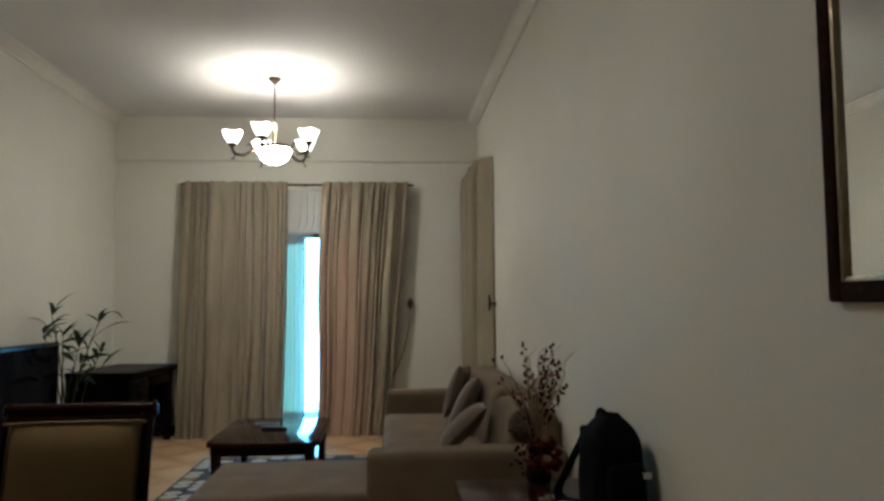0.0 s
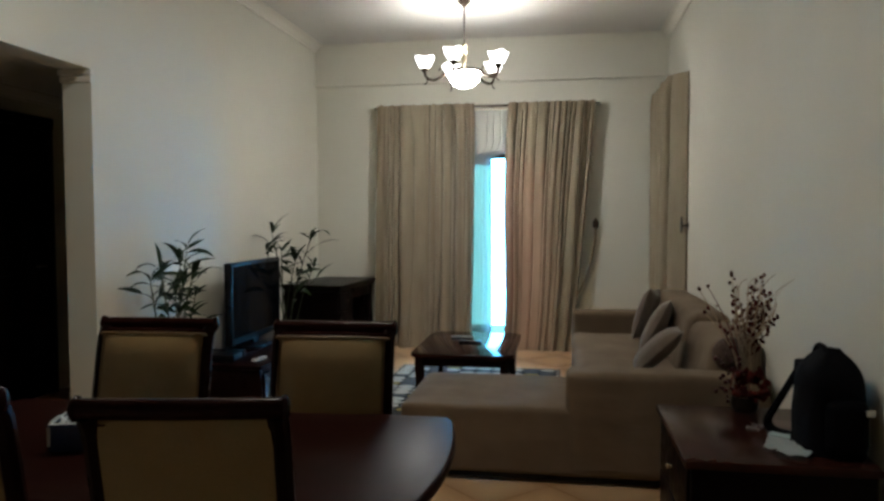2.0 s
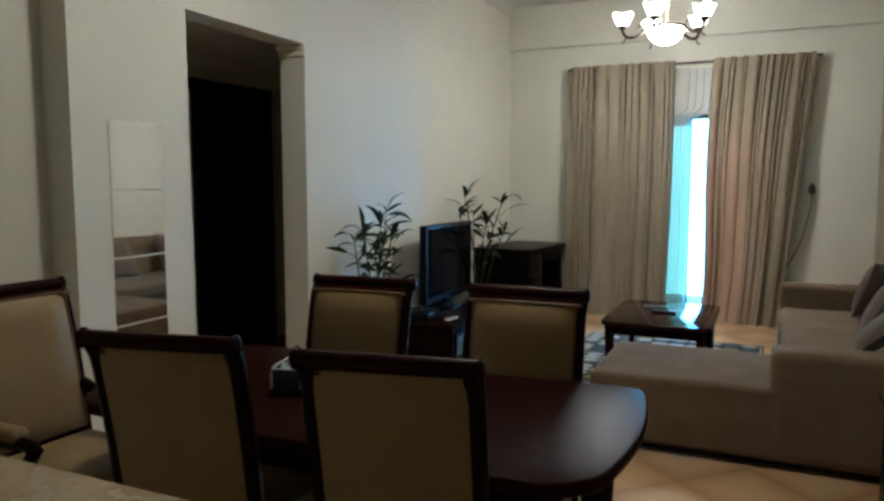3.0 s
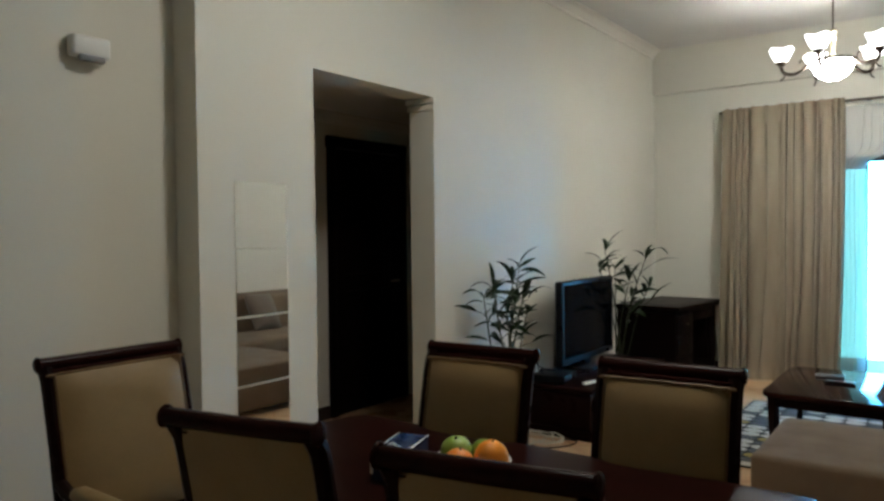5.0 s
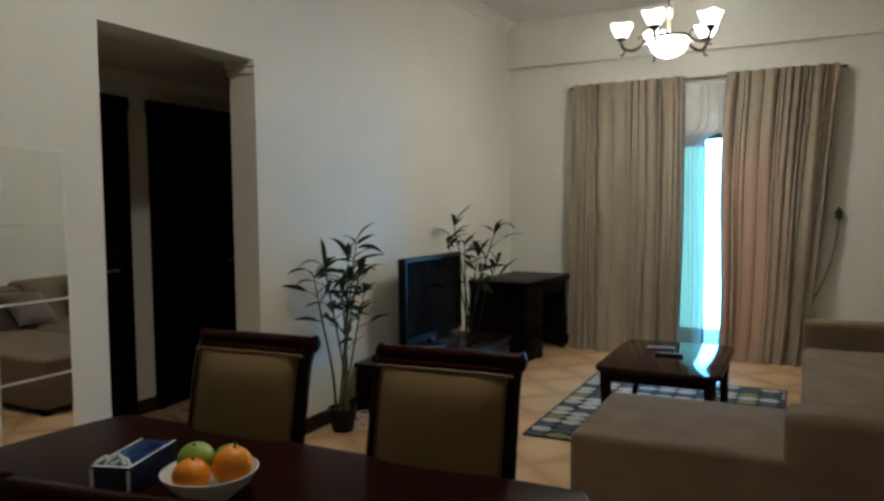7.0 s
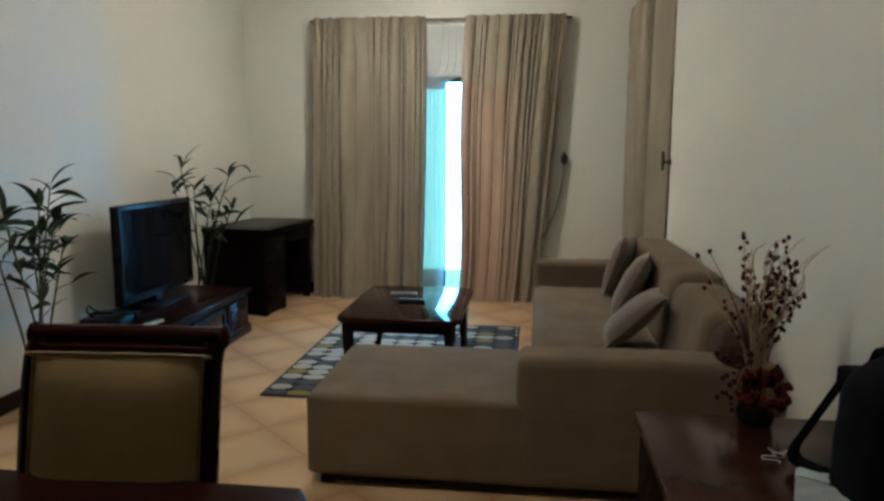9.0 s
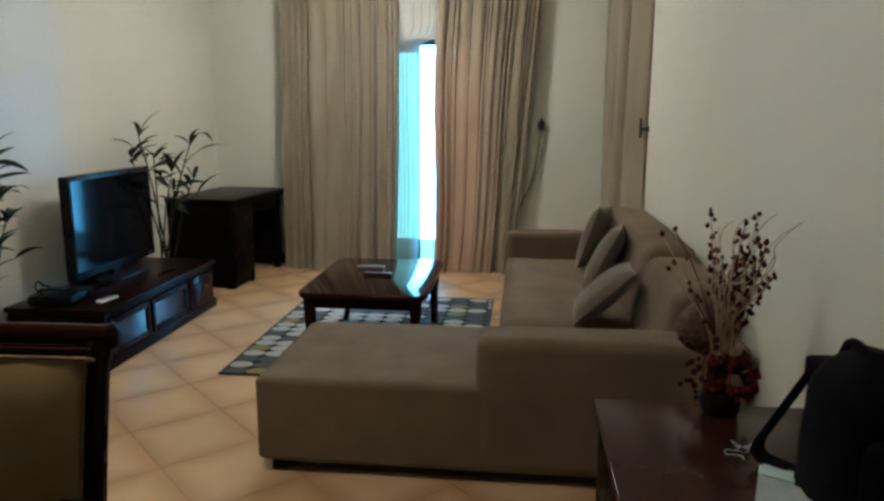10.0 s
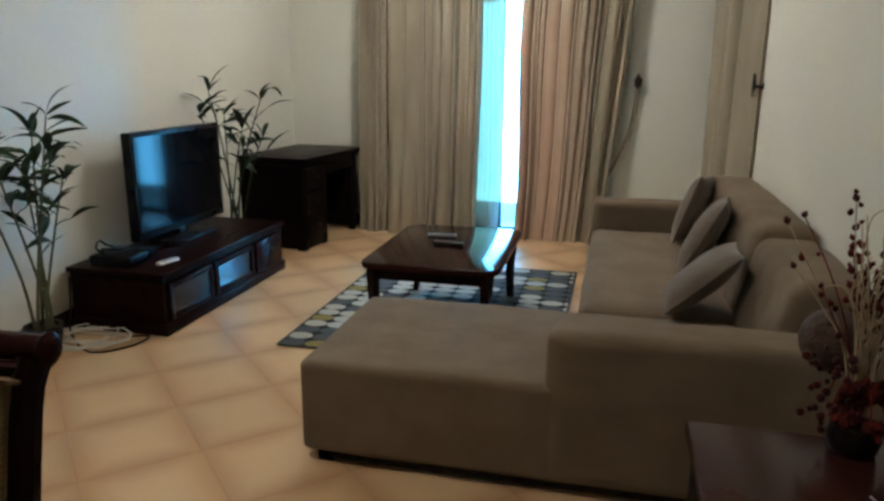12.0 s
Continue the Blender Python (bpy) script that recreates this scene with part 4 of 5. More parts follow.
part("back_panel", boxed(-DW + 0.02, -DW + 0.04, -DL / 2 + 0.391, DL / 2 - 0.10, 0.06, DZ - 0.057), BLACKWOOD, dk)
b = bmesh.new()
box(b, -DW + 0.02, -0.025, DL / 2 - 0.085, DL / 2 - 0.045, 0.03, DZ - 0.057, 0.004)
for x in (-DW + 0.055, -0.045):
    tube(b, bend([(x, DL / 2 - 0.065, DZ - 0.06), (x, DL / 2 - 0.065, 0.42), (x + 0.012, DL / 2 - 0.06, 0.22), (x, DL / 2 - 0.065, 0.001)], 6), 0.045, 8, None, 0.75)
box(b, -DW + 0.03, -0.02, DL / 2 - 0.095, DL / 2 - 0.035, 0.06, 0.14, 0.008)
part("end_frame", b, BLACKWOOD, dk)
part("frieze_drawer", boxed(-0.02, 0.006, -DL / 2 + 0.40, DL / 2 - 0.11, DZ - 0.155, DZ - 0.06, 0.005), BLACKWOOD, dk)


# ---- bamboo plants ----
def leaf_mesh(name, length, width, droop, seed):
    """A lance shaped blade along x that arches over and hangs at its tip."""
    b = bmesh.new()
    n, rows = 10, []
    x, z, ang = 0.0, 0.0, 0.0
    for i in range(n + 1):
        s = i / n
        wv = max(0.0012, width * math.sin(math.pi * min(1.0, max(0.0, s * 1.05 - 0.05)) ** 0.8) ** 0.9)
        tw_ = 0.35 * math.sin(seed * 1.7 + 2 * s)
        rows.append([b.verts.new((x, k * wv / 2, z + abs(k) * wv * 0.15 + k * tw_ * wv * 0.3)) for k in (-1, 0, 1)])
        ang = droop * s ** 1.2
        x, z = x + length / n * math.cos(ang), z - length / n * math.sin(ang)
    for p, q in zip(rows, rows[1:]):
        for k in (0, 1):
            b.faces.new((p[k], p[k + 1], q[k + 1], q[k]))
    return finish(name, b, LEAF)


LEAVES = [leaf_mesh("leaf", l, w_, d, i) for i, (l, w_, d) in enumerate(((0.24, 0.046, 1.1), (0.27, 0.044, 1.6), (0.19, 0.046, 0.5), (0.22, 0.042, 1.9), (0.17, 0.042, 1.0), (0.26, 0.040, 0.8)))]


def bamboo(name, label, m, canes, seed, pot_r, pot_h, stem=STEM, step=0.058):
    """Canes are (lean x, lean y, height, first leaf's height); step: the height between two leaf nodes."""
    rnd = random.Random(seed)
    pl = thing(name, label, "potted plant", m, group="bamboo plants")
    b = bmesh.new()
    lathe(b, [(0.0, 0.001), (pot_r * 0.72, 0.001), (pot_r * 0.78, 0.015), (pot_r, pot_h * 0.75), (pot_r * 0.96, pot_h - 0.02), (pot_r * 1.06, pot_h), (pot_r * 0.92, pot_h), (pot_r * 0.85, pot_h - 0.025), (0.0, pot_h - 0.025)], 28)
    pot = part("pot", b, CERAMIC, pl, "dark glazed pot")
    b = bmesh.new()
    lathe(b, [(0.0, pot_h - 0.012), (pot_r * 0.5, pot_h - 0.014), (pot_r * 0.86, pot_h - 0.022)], 20)
    part("soil", b, SOIL, pot)
    for k, (lx, ly, hh, lh) in enumerate(canes):
        bx_, by_ = pot_r * 0.5 * math.cos(k * 2.4), pot_r * 0.5 * math.sin(k * 2.4)
        line = bend([(bx_, by_, pot_h - 0.02), (bx_ + lx * 0.25, by_ + ly * 0.2, hh * 0.4), (bx_ + lx * 0.6, by_ + ly * 0.65, hh * 0.75), (bx_ + lx, by_ + ly, hh)], 10)
        b = bmesh.new()
        tube(b, line, 0.0085, 8, None, 0.35)
        for i in range(2, len(line) - 2, 3):
            tube(b, [line[i] - Vector((0, 0, 0.004)), line[i], line[i] + Vector((0, 0, 0.004))], 0.0102 * (1 - 0.55 * i / len(line)), 8)
        n = max(2, int((hh - lh) / step))
        blades = []
        for i in range(n + 3):
            s = lh / hh + (1 - lh / hh) * min(1.0, (i + rnd.uniform(0.2, 0.8)) / n)
            p = line[min(len(line) - 1, int(s * (len(line) - 1)))]
            az = i * 137.5 + rnd.uniform(-40, 40) + k * 50
            # keep the blades off the wall behind
            if p.x + 0.2 * math.cos(radians(az)) < -0.15:
                az = 180 - az
            rise = rnd.uniform(15, 60)
            if i < n and rnd.random() < 0.55:         # a short side shoot bears the blade
                out = rnd.uniform(0.03, 0.10)
                q = p + Vector((out * math.cos(radians(az)), out * math.sin(radians(az)), out * rnd.uniform(0.4, 1.0)))
                tube(b, bend([p, (p + q) / 2 + Vector((0, 0, 0.008)), q], 3), 0.0032, 5, None, 0.6)
                p = q
            if i >= n:
                rise, az = rnd.uniform(35, 78), 120 * i + 40 * k
                if p.x + 0.2 * math.cos(radians(az)) < -0.15:
                    az = 180 - az
            blades.append((p, az, rise))
        st = part("cane", b, stem, pl)
        for p, az, rise in blades:
            sc = rnd.uniform(0.7, 1.05)
            piece("leaf", LEAVES[rnd.randrange(6)], st, Matrix.Translation(p) @ pose(0, 0, 0, 0, 0, az) @ pose(0, 0, 0, 0, -rise, 0) @ pose(0, 0, 0, rnd.uniform(-50, 50), 0, 0) @ Matrix.Diagonal((sc, sc * rnd.uniform(0.85, 1.2), sc, 1)))
    return pl


bamboo("bamboo_plant", "tall leafy bamboo in a dark pot beside the opening", pose(-2.70, 4.50, 0),
       [(0.0, -0.22, 1.04, 0.6), (0.02, 0.17, 1.15, 0.55), (0.12, 0.07, 1.0, 0.45), (0.0, -0.05, 0.86, 0.42), (0.06, -0.28, 0.98, 0.6), (0.02, 0.20, 0.84, 0.48), (0.03, 0.02, 1.06, 0.6)], 11, 0.085, 0.15)
bamboo("bamboo_plant", "sparse bamboo with long blades standing between television and desk", pose(-2.66, 6.30, 0),
       [(-0.12, -0.10, 1.22, 0.85), (0.0, -0.02, 1.06, 0.75), (0.20, 0.14, 1.16, 0.75), (-0.10, -0.26, 1.08, 0.85), (0.12, 0.06, 0.96, 0.6), (0.24, -0.02, 0.92, 0.55), (0.16, -0.12, 0.84, 0.5)], 23, 0.09, 0.22, DARK_STEM, 0.075)

# white extension lead on the floor by the stand
ex = bmesh.new()
pts = []
rnd = random.Random(4)
for i in range(150):
    a = i * 0.21
    r = 0.115 + 0.05 * math.sin(i * 0.37) + 0.02 * rnd.random()
    pts.append((0.95 * r * math.cos(a) * 1.5, r * math.sin(a) * 0.95, 0.008 + 0.018 * abs(math.sin(i * 0.13)) + 0.012 * (i % 7) / 7))
tube(ex, pts, 0.0045, 6)
solid("extension_cable", ex, CABLE, "coiled white extension cable lying on the tiled floor", "cable", pose(-2.63, 4.70, 0.0))
ex = bmesh.new()
tube(ex, bend([(-2.80, 4.82, 0.3), (-2.80, 4.80, 0.12), (-2.76, 4.74, 0.01), (-2.50, 4.56, 0.006), (-2.36, 4.68, 0.006), (-2.35, 4.82, 0.006), (-2.46, 4.80, 0.006)], 10), 0.005, 6)
solid("power_cable", ex, BLACK_PLASTIC, "thin dark cable trailing across the floor tiles", "cable")

# ---- mirror tiles and small wall things ----
mt = thing("mirror_tiles", "column of four square mirror tiles glued to the wall", "mirror", pose(XL, 2.487, 0))
TS = 0.297
for k in range(4):
    z1 = 1.632 - k * (TS + 0.003) - (0.0, 0.0, 0.006, 0.012)[k]
    t_ = part("mirror_tile", boxed(0.0005, 0.004, 0.0, TS, z1 - TS, z1, 0.0012, 1), MIRROR, mt, smooth=False)
al = thing("wall_sensor", "small white alarm sensor box high on the wall", "sensor", pose(XLR, 1.925, 2.055))
part("housing", boxed(0.0005, 0.055, -0.075, 0.075, 0.02, 0.10, 0.014, 4), WHITE_PLASTIC, al)
part("lens", boxed(0.03, 0.06, -0.05, 0.05, 0.002, 0.028, 0.008, 3), GREY_PLASTIC, al)

mf = thing("framed_mirror", "wall mirror in a dark gilded wooden frame", "mirror", pose(XR, 0.875, 1.299))
MW, MH = 0.85, 1.05
b = bmesh.new()
for a in ((0.0, 0.04, 0.0, MH), (MW - 0.04, MW, 0.0, MH), (0.04, MW - 0.04, 0.0, 0.04), (0.04, MW - 0.04, MH - 0.04, MH)):
    box(b, -0.026, -0.001, *a, 0.007, 3)
part("frame", b, GILT, mf)
b = bmesh.new()
for a in ((0.037, 0.05, 0.037, MH - 0.037), (MW - 0.05, MW - 0.037, 0.037, MH - 0.037), (0.05, MW - 0.05, 0.037, 0.05), (0.05, MW - 0.05, MH - 0.05, MH - 0.037)):
    box(b, -0.022, -0.003, *a, 0.005, 2)
part("inner_bead", b, BRASS, mf, "aged gilt inner bead")
part("glass", boxed(-0.012, -0.002, 0.048, MW - 0.048, 0.048, MH - 0.048), MIRROR, mf, smooth=False)


# unseen round ceiling light beside the dining table, added to brighten that end
cl_ = thing("ceiling_light", "unseen round ceiling light added to brighten the dining area", "ceiling light", pose(-1.35, 2.8, ZC))
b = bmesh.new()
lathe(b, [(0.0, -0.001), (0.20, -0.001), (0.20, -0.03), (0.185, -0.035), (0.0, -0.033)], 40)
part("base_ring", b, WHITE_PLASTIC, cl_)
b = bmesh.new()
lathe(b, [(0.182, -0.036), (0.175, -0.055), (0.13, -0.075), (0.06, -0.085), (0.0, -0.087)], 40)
part("diffuser", b, emitter("added light diffuser glow", (1.0, 0.93, 0.81), DINING_FILL), cl_, "glowing opal glass")


# ---- dining set ----
def dining_chair(m, label, wid=0.394, arms=False):
    """Faces +y; its back stands at -y and rolls over at the top."""
    c = thing("dining_chair", label, "chair", m, group="chairs round the dining table")
    h = wid / 2
    spine = lambda z: -0.172 - 0.085 * max(0, (z - 0.46) / 0.5) ** 1.35
    for sx in (-1, 1):
        b = bmesh.new()
        line = [(sx * (h - 0.018), spine(z), z) for z in np.linspace(0.42, 0.93, 8)] + [(sx * (h - 0.018), spine(0.96) - 0.004, 0.965), (sx * (h - 0.018), spine(1.0) - 0.014, 0.995)]
        tube(b, line, 0.022, 8)
        part("back_post", b, MAHOGANY, c)
        b = bmesh.new()
        tube(b, bend([(sx * (h - 0.02), -0.19, 0.44), (sx * (h - 0.02), -0.195, 0.22), (sx * (h - 0.015), -0.245, 0.001)], 8), 0.023, 8, None, 0.75)
        part("leg", b, MAHOGANY, c)
        b = bmesh.new()
        tube(b, bend([(sx * (h - 0.02), 0.20, 0.43), (sx * (h - 0.02), 0.205, 0.25), (sx * (h - 0.02), 0.20, 0.001)], 8), 0.026, 8, None, 0.62)
        part("leg", b, MAHOGANY, c)
    b = bmesh.new()
    yt = spine(1.0) - 0.022
    tube(b, [(x, yt - 0.006 * math.cos(x / h * 1.5), 1.007) for x in np.linspace(-h - 0.004, h + 0.004, 13)], 0.0205, 12)
    for sx in (-1, 1):
        lathe(b, [(0.0, 0.0), (0.024, 0.0), (0.026, 0.006), (0.018, 0.012), (0.0, 0.014)], 12, pose(sx * (h - 0.006), yt, 1.007, 0, 90 * sx, 0))
    box(b, -h + 0.02, h - 0.02, spine(0.97) - 0.018, spine(0.97) + 0.006, 0.966, 0.995, 0.006)
    part("top_rail", b, RED_WOOD, c)
    b = bmesh.new()
    box(b, -h + 0.03, h - 0.03, -0.205, -0.178, 0.48, 0.515, 0.005)
    part("lower_rail", b, MAHOGANY, c)
    # upholstered panel, both faces
    b = bmesh.new()
    n, rows, x0 = 10, 14, h - 0.026
    for side in (1, -1):
        g = []
        for j in range(rows + 1):
            v = j / rows
            z = 0.505 + (0.984 - 0.505) * v
            line = []
            for i in range(n + 1):
                u = 2 * i / n - 1
                th = 0.017 + (0.028 if side > 0 else 0.008) * (1 - abs(u) ** 6) * (1 - abs(2 * v - 1) ** 10)
                line.append(b.verts.new((u * x0, spine(z) + side * th, z)))
            g.append(line)
        for p, q in zip(g, g[1:]):
            for i in range(n):
                b.faces.new((p[i], p[i + 1], q[i + 1], q[i]))
    bmesh.ops.holes_fill(b, edges=[e for e in b.edges if e.is_boundary])
    ed = [e for e in b.edges if e.is_boundary]
    if ed:
        bmesh.ops.bridge_loops(b, edges=ed)
    pad = part("back_pad", b, LEATHER, c, "tan leather back pad")
    # sewn cord round the pad
    rim = [(-x0 + 0.002, spine(z) + 0.019, z) for z in np.linspace(0.515, 0.955, 12)]
    rim += [(-x0 + 0.004, spine(0.974) + 0.02, 0.974), (-x0 + 0.014, spine(0.981) + 0.021, 0.981)]
    loop = rim + [(-x, y, z) for x, y, z in rim[::-1]]
    fine = bend(loop, 12)
    b = bmesh.new()
    for ph in (0.0, math.pi):
        tube(b, [p + Vector((0.002 * math.cos(1.1 * i + ph), 0.002 * math.sin(1.1 * i + ph), 0.0016 * math.sin(1.1 * i + ph))) for i, p in enumerate(fine)], 0.0036, 5)
    part("piping", b, PIPING, pad, "darker tan twisted cord")
    b = bmesh.new()
    box(b, -h + 0.012, h - 0.012, -0.20, 0.215, 0.385, 0.435, 0.008)
    part("seat_frame", b, MAHOGANY, c)
    part("seat", puffed(-h + 0.005, h - 0.005, -0.165, 0.225, 0.43, 0.495, 0.028, 0.012, 9, 8, 3, 0.002), LEATHER, c, "tan leather seat")
    if arms:
        for sx in (-1, 1):
            b = bmesh.new()
            q = sx * (h - 0.012)
            tube(b, bend([(sx * (h - 0.016), spine(0.66), 0.66), (q, -0.10, 0.635), (q, 0.05, 0.632), (q, 0.17, 0.635), (q, 0.205, 0.615)], 8), 0.021, 8)
            tube(b, bend([(q, 0.195, 0.62), (q, 0.15, 0.54), (sx * (h - 0.02), 0.16, 0.42)], 8), 0.02, 8)
            ar = part("arm", b, MAHOGANY, c)
            part("arm_pad", boxed(q - 0.028, q + 0.028, -0.085, 0.145, 0.637, 0.678, 0.018, 3), LEATHER, ar, "tan leather arm pad")
    return c


CL = "mahogany dining chair with tan leather back and rolled top rail"
c1 = dining_chair(pose(-0.938, 2.178, 0, 0, 0, 183.5), CL)
copy_thing(c1, pose(-1.552, 2.165, 0, 0, 0, 183.5))
copy_thing(c1, pose(-0.984, 1.743, 0, 0, 0, 10))
copy_thing(c1, pose(-1.563, 1.70, 0, 0, 0, 12))
dining_chair(pose(-2.272, 1.745, 0.0, 0, 0, -91), "mahogany armchair with tan leather at the table's end", 0.48, True)

TX0, TX1, TY0, TY1, TZ = -2.03, -0.56, 1.585, 2.375, 0.755
dt = thing("dining_table", "polished red brown dining table with bowed ends", "dining table", pose((TX0 + TX1) / 2, (TY0 + TY1) / 2, 0))
a_, b_ = (TX1 - TX0) / 2, (TY1 - TY0) / 2
edge = []               # bowed end, rounder at its near corner
for k in range(25):
    t = -1 + 2 * k / 24
    edge.append((a_ + 0.055 * (1 - t * t) - 0.085 * max(0.0, (-t - 0.72) / 0.28) ** 2.2 - 0.015 * max(0.0, (t - 0.85) / 0.15) ** 2, t * b_))
outline = edge + [(-x, y) for x, y in edge[::-1]]
part("tabletop", prism(bmesh.new(), outline, TZ - 0.034, TZ, 0.009, 3), TABLE_WOOD, dt)
b = bmesh.new()
for q in ((-a_ + 0.12, a_ - 0.12, -b_ + 0.09, -b_ + 0.115), (-a_ + 0.12, a_ - 0.12, b_ - 0.115, b_ - 0.09), (-a_ + 0.09, -a_ + 0.12, -b_ + 0.09, b_ - 0.09), (a_ - 0.12, a_ - 0.09, -b_ + 0.09, b_ - 0.09)):
    box(b, *q, TZ - 0.12, TZ - 0.033, 0.004)
part("apron", b, MAHOGANY, dt)
for sx in (-1, 1):
    for sy in (-1, 1):
        b = bmesh.new()
        lathe(b, [(0.045, TZ - 0.035), (0.045, TZ - 0.15), (0.03, TZ - 0.17), (0.05, TZ - 0.24), (0.042, 0.3), (0.026, 0.09), (0.036, 0.06), (0.03, 0.001)], 14)
        part("leg", b, MAHOGANY, dt, m=pose(sx * (a_ - 0.11), sy * (b_ - 0.12), 0))

# fruit bowl
FX, FY = -1.305, 1.985
bw = bmesh.new()
lathe(bw, [(0.0, 0.001), (0.045, 0.001), (0.05, 0.006), (0.055, 0.012), (0.085, 0.035), (0.105, 0.066), (0.102, 0.067), (0.08, 0.038), (0.05, 0.018), (0.0, 0.015)], 32)
solid("fruit_bowl", bw, CHINA, "white china bowl filled with fruit on the table", "bowl", pose(FX, FY, TZ))


def fruit(name, label, mat_, r, x, y, z, squash=1.0, rx=0.0):
    b = bmesh.new()
    prof = [(0.0, -r * squash)] + [(r * math.cos(t) * (1 - 0.03 * math.sin(t)), r * squash * math.sin(t)) for t in np.linspace(-1.45, 1.35, 16)] + [(0.006, r * squash * 0.955), (0.0, r * squash * 0.94)]
    lathe(b, prof, 24)
    f_ = thing(name, label, "fruit", pose(FX + x, FY + y, TZ + z - 0.007, rx, 8, 0), group="fruit in the bowl")
    part("skin", b, mat_, f_)
    s_ = bmesh.new()
    lathe(s_, [(0.0, 0.0), (0.003, 0.0), (0.0025, 0.006), (0.0, 0.007)], 8, pose(0, 0, r * squash * 0.94))
    part("stalk", s_, STEM, f_)


fruit("orange", "ripe orange in the bowl", ORANGE, 0.044, 0.055, 0.012, 0.085, 0.96)
fruit("orange", "ripe orange in the bowl", ORANGE, 0.040, 0.002, -0.055, 0.076, 0.96)
fruit("green_apple", "green apple lying in the bowl", GREEN_FRUIT, 0.042, -0.050, 0.010, 0.082, 0.95, 15)
fruit("green_apple", "green apple lying in the bowl", GREEN_FRUIT, 0.038, 0.004, 0.058, 0.074, 0.95, -20)

# blue gift box beside it
tb = thing("gift_box", "dark blue box tied with white ribbon on the dining table", "box", pose(-1.522, 1.972, TZ, 0, 0, 17))
GW, GL, GH = 0.045, 0.095, 0.068
part("carton", boxed(-GW, GW, -GL, GL, 0.001, GH, 0.004), BLUE_BOX, tb)
part("lid", boxed(-GW - 0.001, GW + 0.001, -GL - 0.001, GL + 0.001, GH + 0.0005, GH + 0.005, 0.0015), BLUE_BOOK, tb, "glossy blue lid")
for sx in (-1, 1):
    part("ribbon", boxed(sx * (GW - 0.001) - 0.0025, sx * (GW - 0.001) + 0.0025, -GL, GL, GH + 0.0055, GH + 0.0075, 0.0008), PAPER, tb, "white ribbon")
    part("ribbon_end", boxed(sx * (GW - 0.001) - 0.004, sx * (GW - 0.001) + 0.004, -GL - 0.0035, -GL - 0.001, 0.018, GH, 0.0008), PAPER, tb, "white ribbon")
part("ribbon", boxed(-GW, GW, -GL - 0.004, -GL + 0.005, GH + 0.006, GH + 0.0085, 0.001), PAPER, tb, "white ribbon")
b = bmesh.new()
for x0, x1, hgt in ((-0.04, -0.005, 0.014), (-0.015, 0.03, 0.019), (0.0, 0.042, 0.012)):
    tube(b, bend([(x0, -GL + 0.004, GH + 0.010), ((x0 + x1) / 2, -GL + 0.02, GH + 0.008 + hgt), (x1, -GL + 0.008, GH + 0.010)], 6), 0.0045, 6)
part("bow", b, PAPER, tb, "white ribbon bow")

# ---- counter ----
kc = thing("kitchen_counter", "breakfast counter with a speckled beige granite top", "counter", pose(0, 0, 0))
part("worktop", boxed(XLR + 0.002, -0.74, 0.20, 0.832, 0.965, 1.002, 0.008, 3), GRANITE, kc)
part("base", boxed(XLR + 0.002, -0.78, 0.24, 0.68, 0.001, 0.964, 0.003), WALL, kc)

# ---- console by the wall ----
KX0, KX1, KY0, KY1, KZ = 0.175, 0.785, 2.655, 3.395, 0.562
ks = thing("side_cabinet", "low dark cabinet with a reddish polished top", "cabinet", pose(KX0, KY0, 0))
kw, kd = KX1 - KX0, KY1 - KY0
part("top", boxed(0, kw, 0, kd, KZ - 0.03, KZ, 0.006), CABINET_TOP, ks)
b = bmesh.new()
box(b, 0.025, kw - 0.01, 0.025, kd - 0.025, 0.07, KZ - 0.029, 0.003)
part("body", b, BLACKWOOD, ks)
for z0, z1 in ((0.09, 0.30), (0.315, 0.52)):
    d = part("drawer", boxed(0.013, 0.027, 0.05, kd - 0.05, z0, z1, 0.004), BLACKWOOD, ks)
    b = bmesh.new()
    lathe(b, [(0.0, 0.0), (0.006, 0.0), (0.006, 0.012), (0.013, 0.018), (0.0, 0.028)], 12, pose(0.013, kd / 2, (z0 + z1) / 2, 0, -90, 0))
    part("knob", b, BRASS, d)
for x in (0.05, kw - 0.04):
    for y in (0.05, kd - 0.05):
        part("foot", boxed(x - 0.025, x + 0.025, y - 0.025, y + 0.025, 0.001, 0.075, 0.005), BLACKWOOD, ks)

# backpack, slumped against the wall
bp = thing("backpack", "black nylon backpack slumped on the cabinet against the wall", "backpack", pose(0.685, 2.875, KZ, 0, 0, 4))
b = bmesh.new()
n, rows = 32, 22
g = []
for j in range(rows + 1):
    v = j / rows
    z = 0.002 + 0.35 * v
    full = (1 - 0.14 * v) * max(0.12, 1 - max(0.0, (v - 0.62) / 0.38) ** 2.2) ** 0.6
    line = []
    for i in range(n):
        a = 2 * math.pi * i / n
        ca, sa = math.cos(a), math.sin(a)
        x = 0.105 * full * math.copysign(abs(ca) ** 0.6, ca) - 0.008 * v
        y = 0.122 * full * math.copysign(abs(sa) ** 0.6, sa) - 0.02 * v
        k = 1 + 0.05 * noise.noise(Vector((ca * 2, sa * 2, v * 4)))
        line.append(b.verts.new((x * k, y * k, z + 0.010 * v * noise.noise(Vector((ca, sa, 3 + v * 3))))))
    g.append(line)
for p, q in zip(g, g[1:]):
    for i in range(n):
        b.faces.new((p[i], p[(i + 1) % n], q[(i + 1) % n], q[i]))
b.faces.new(g[0][::-1])
b.faces.new(g[-1])
part("bag", b, NYLON, bp)
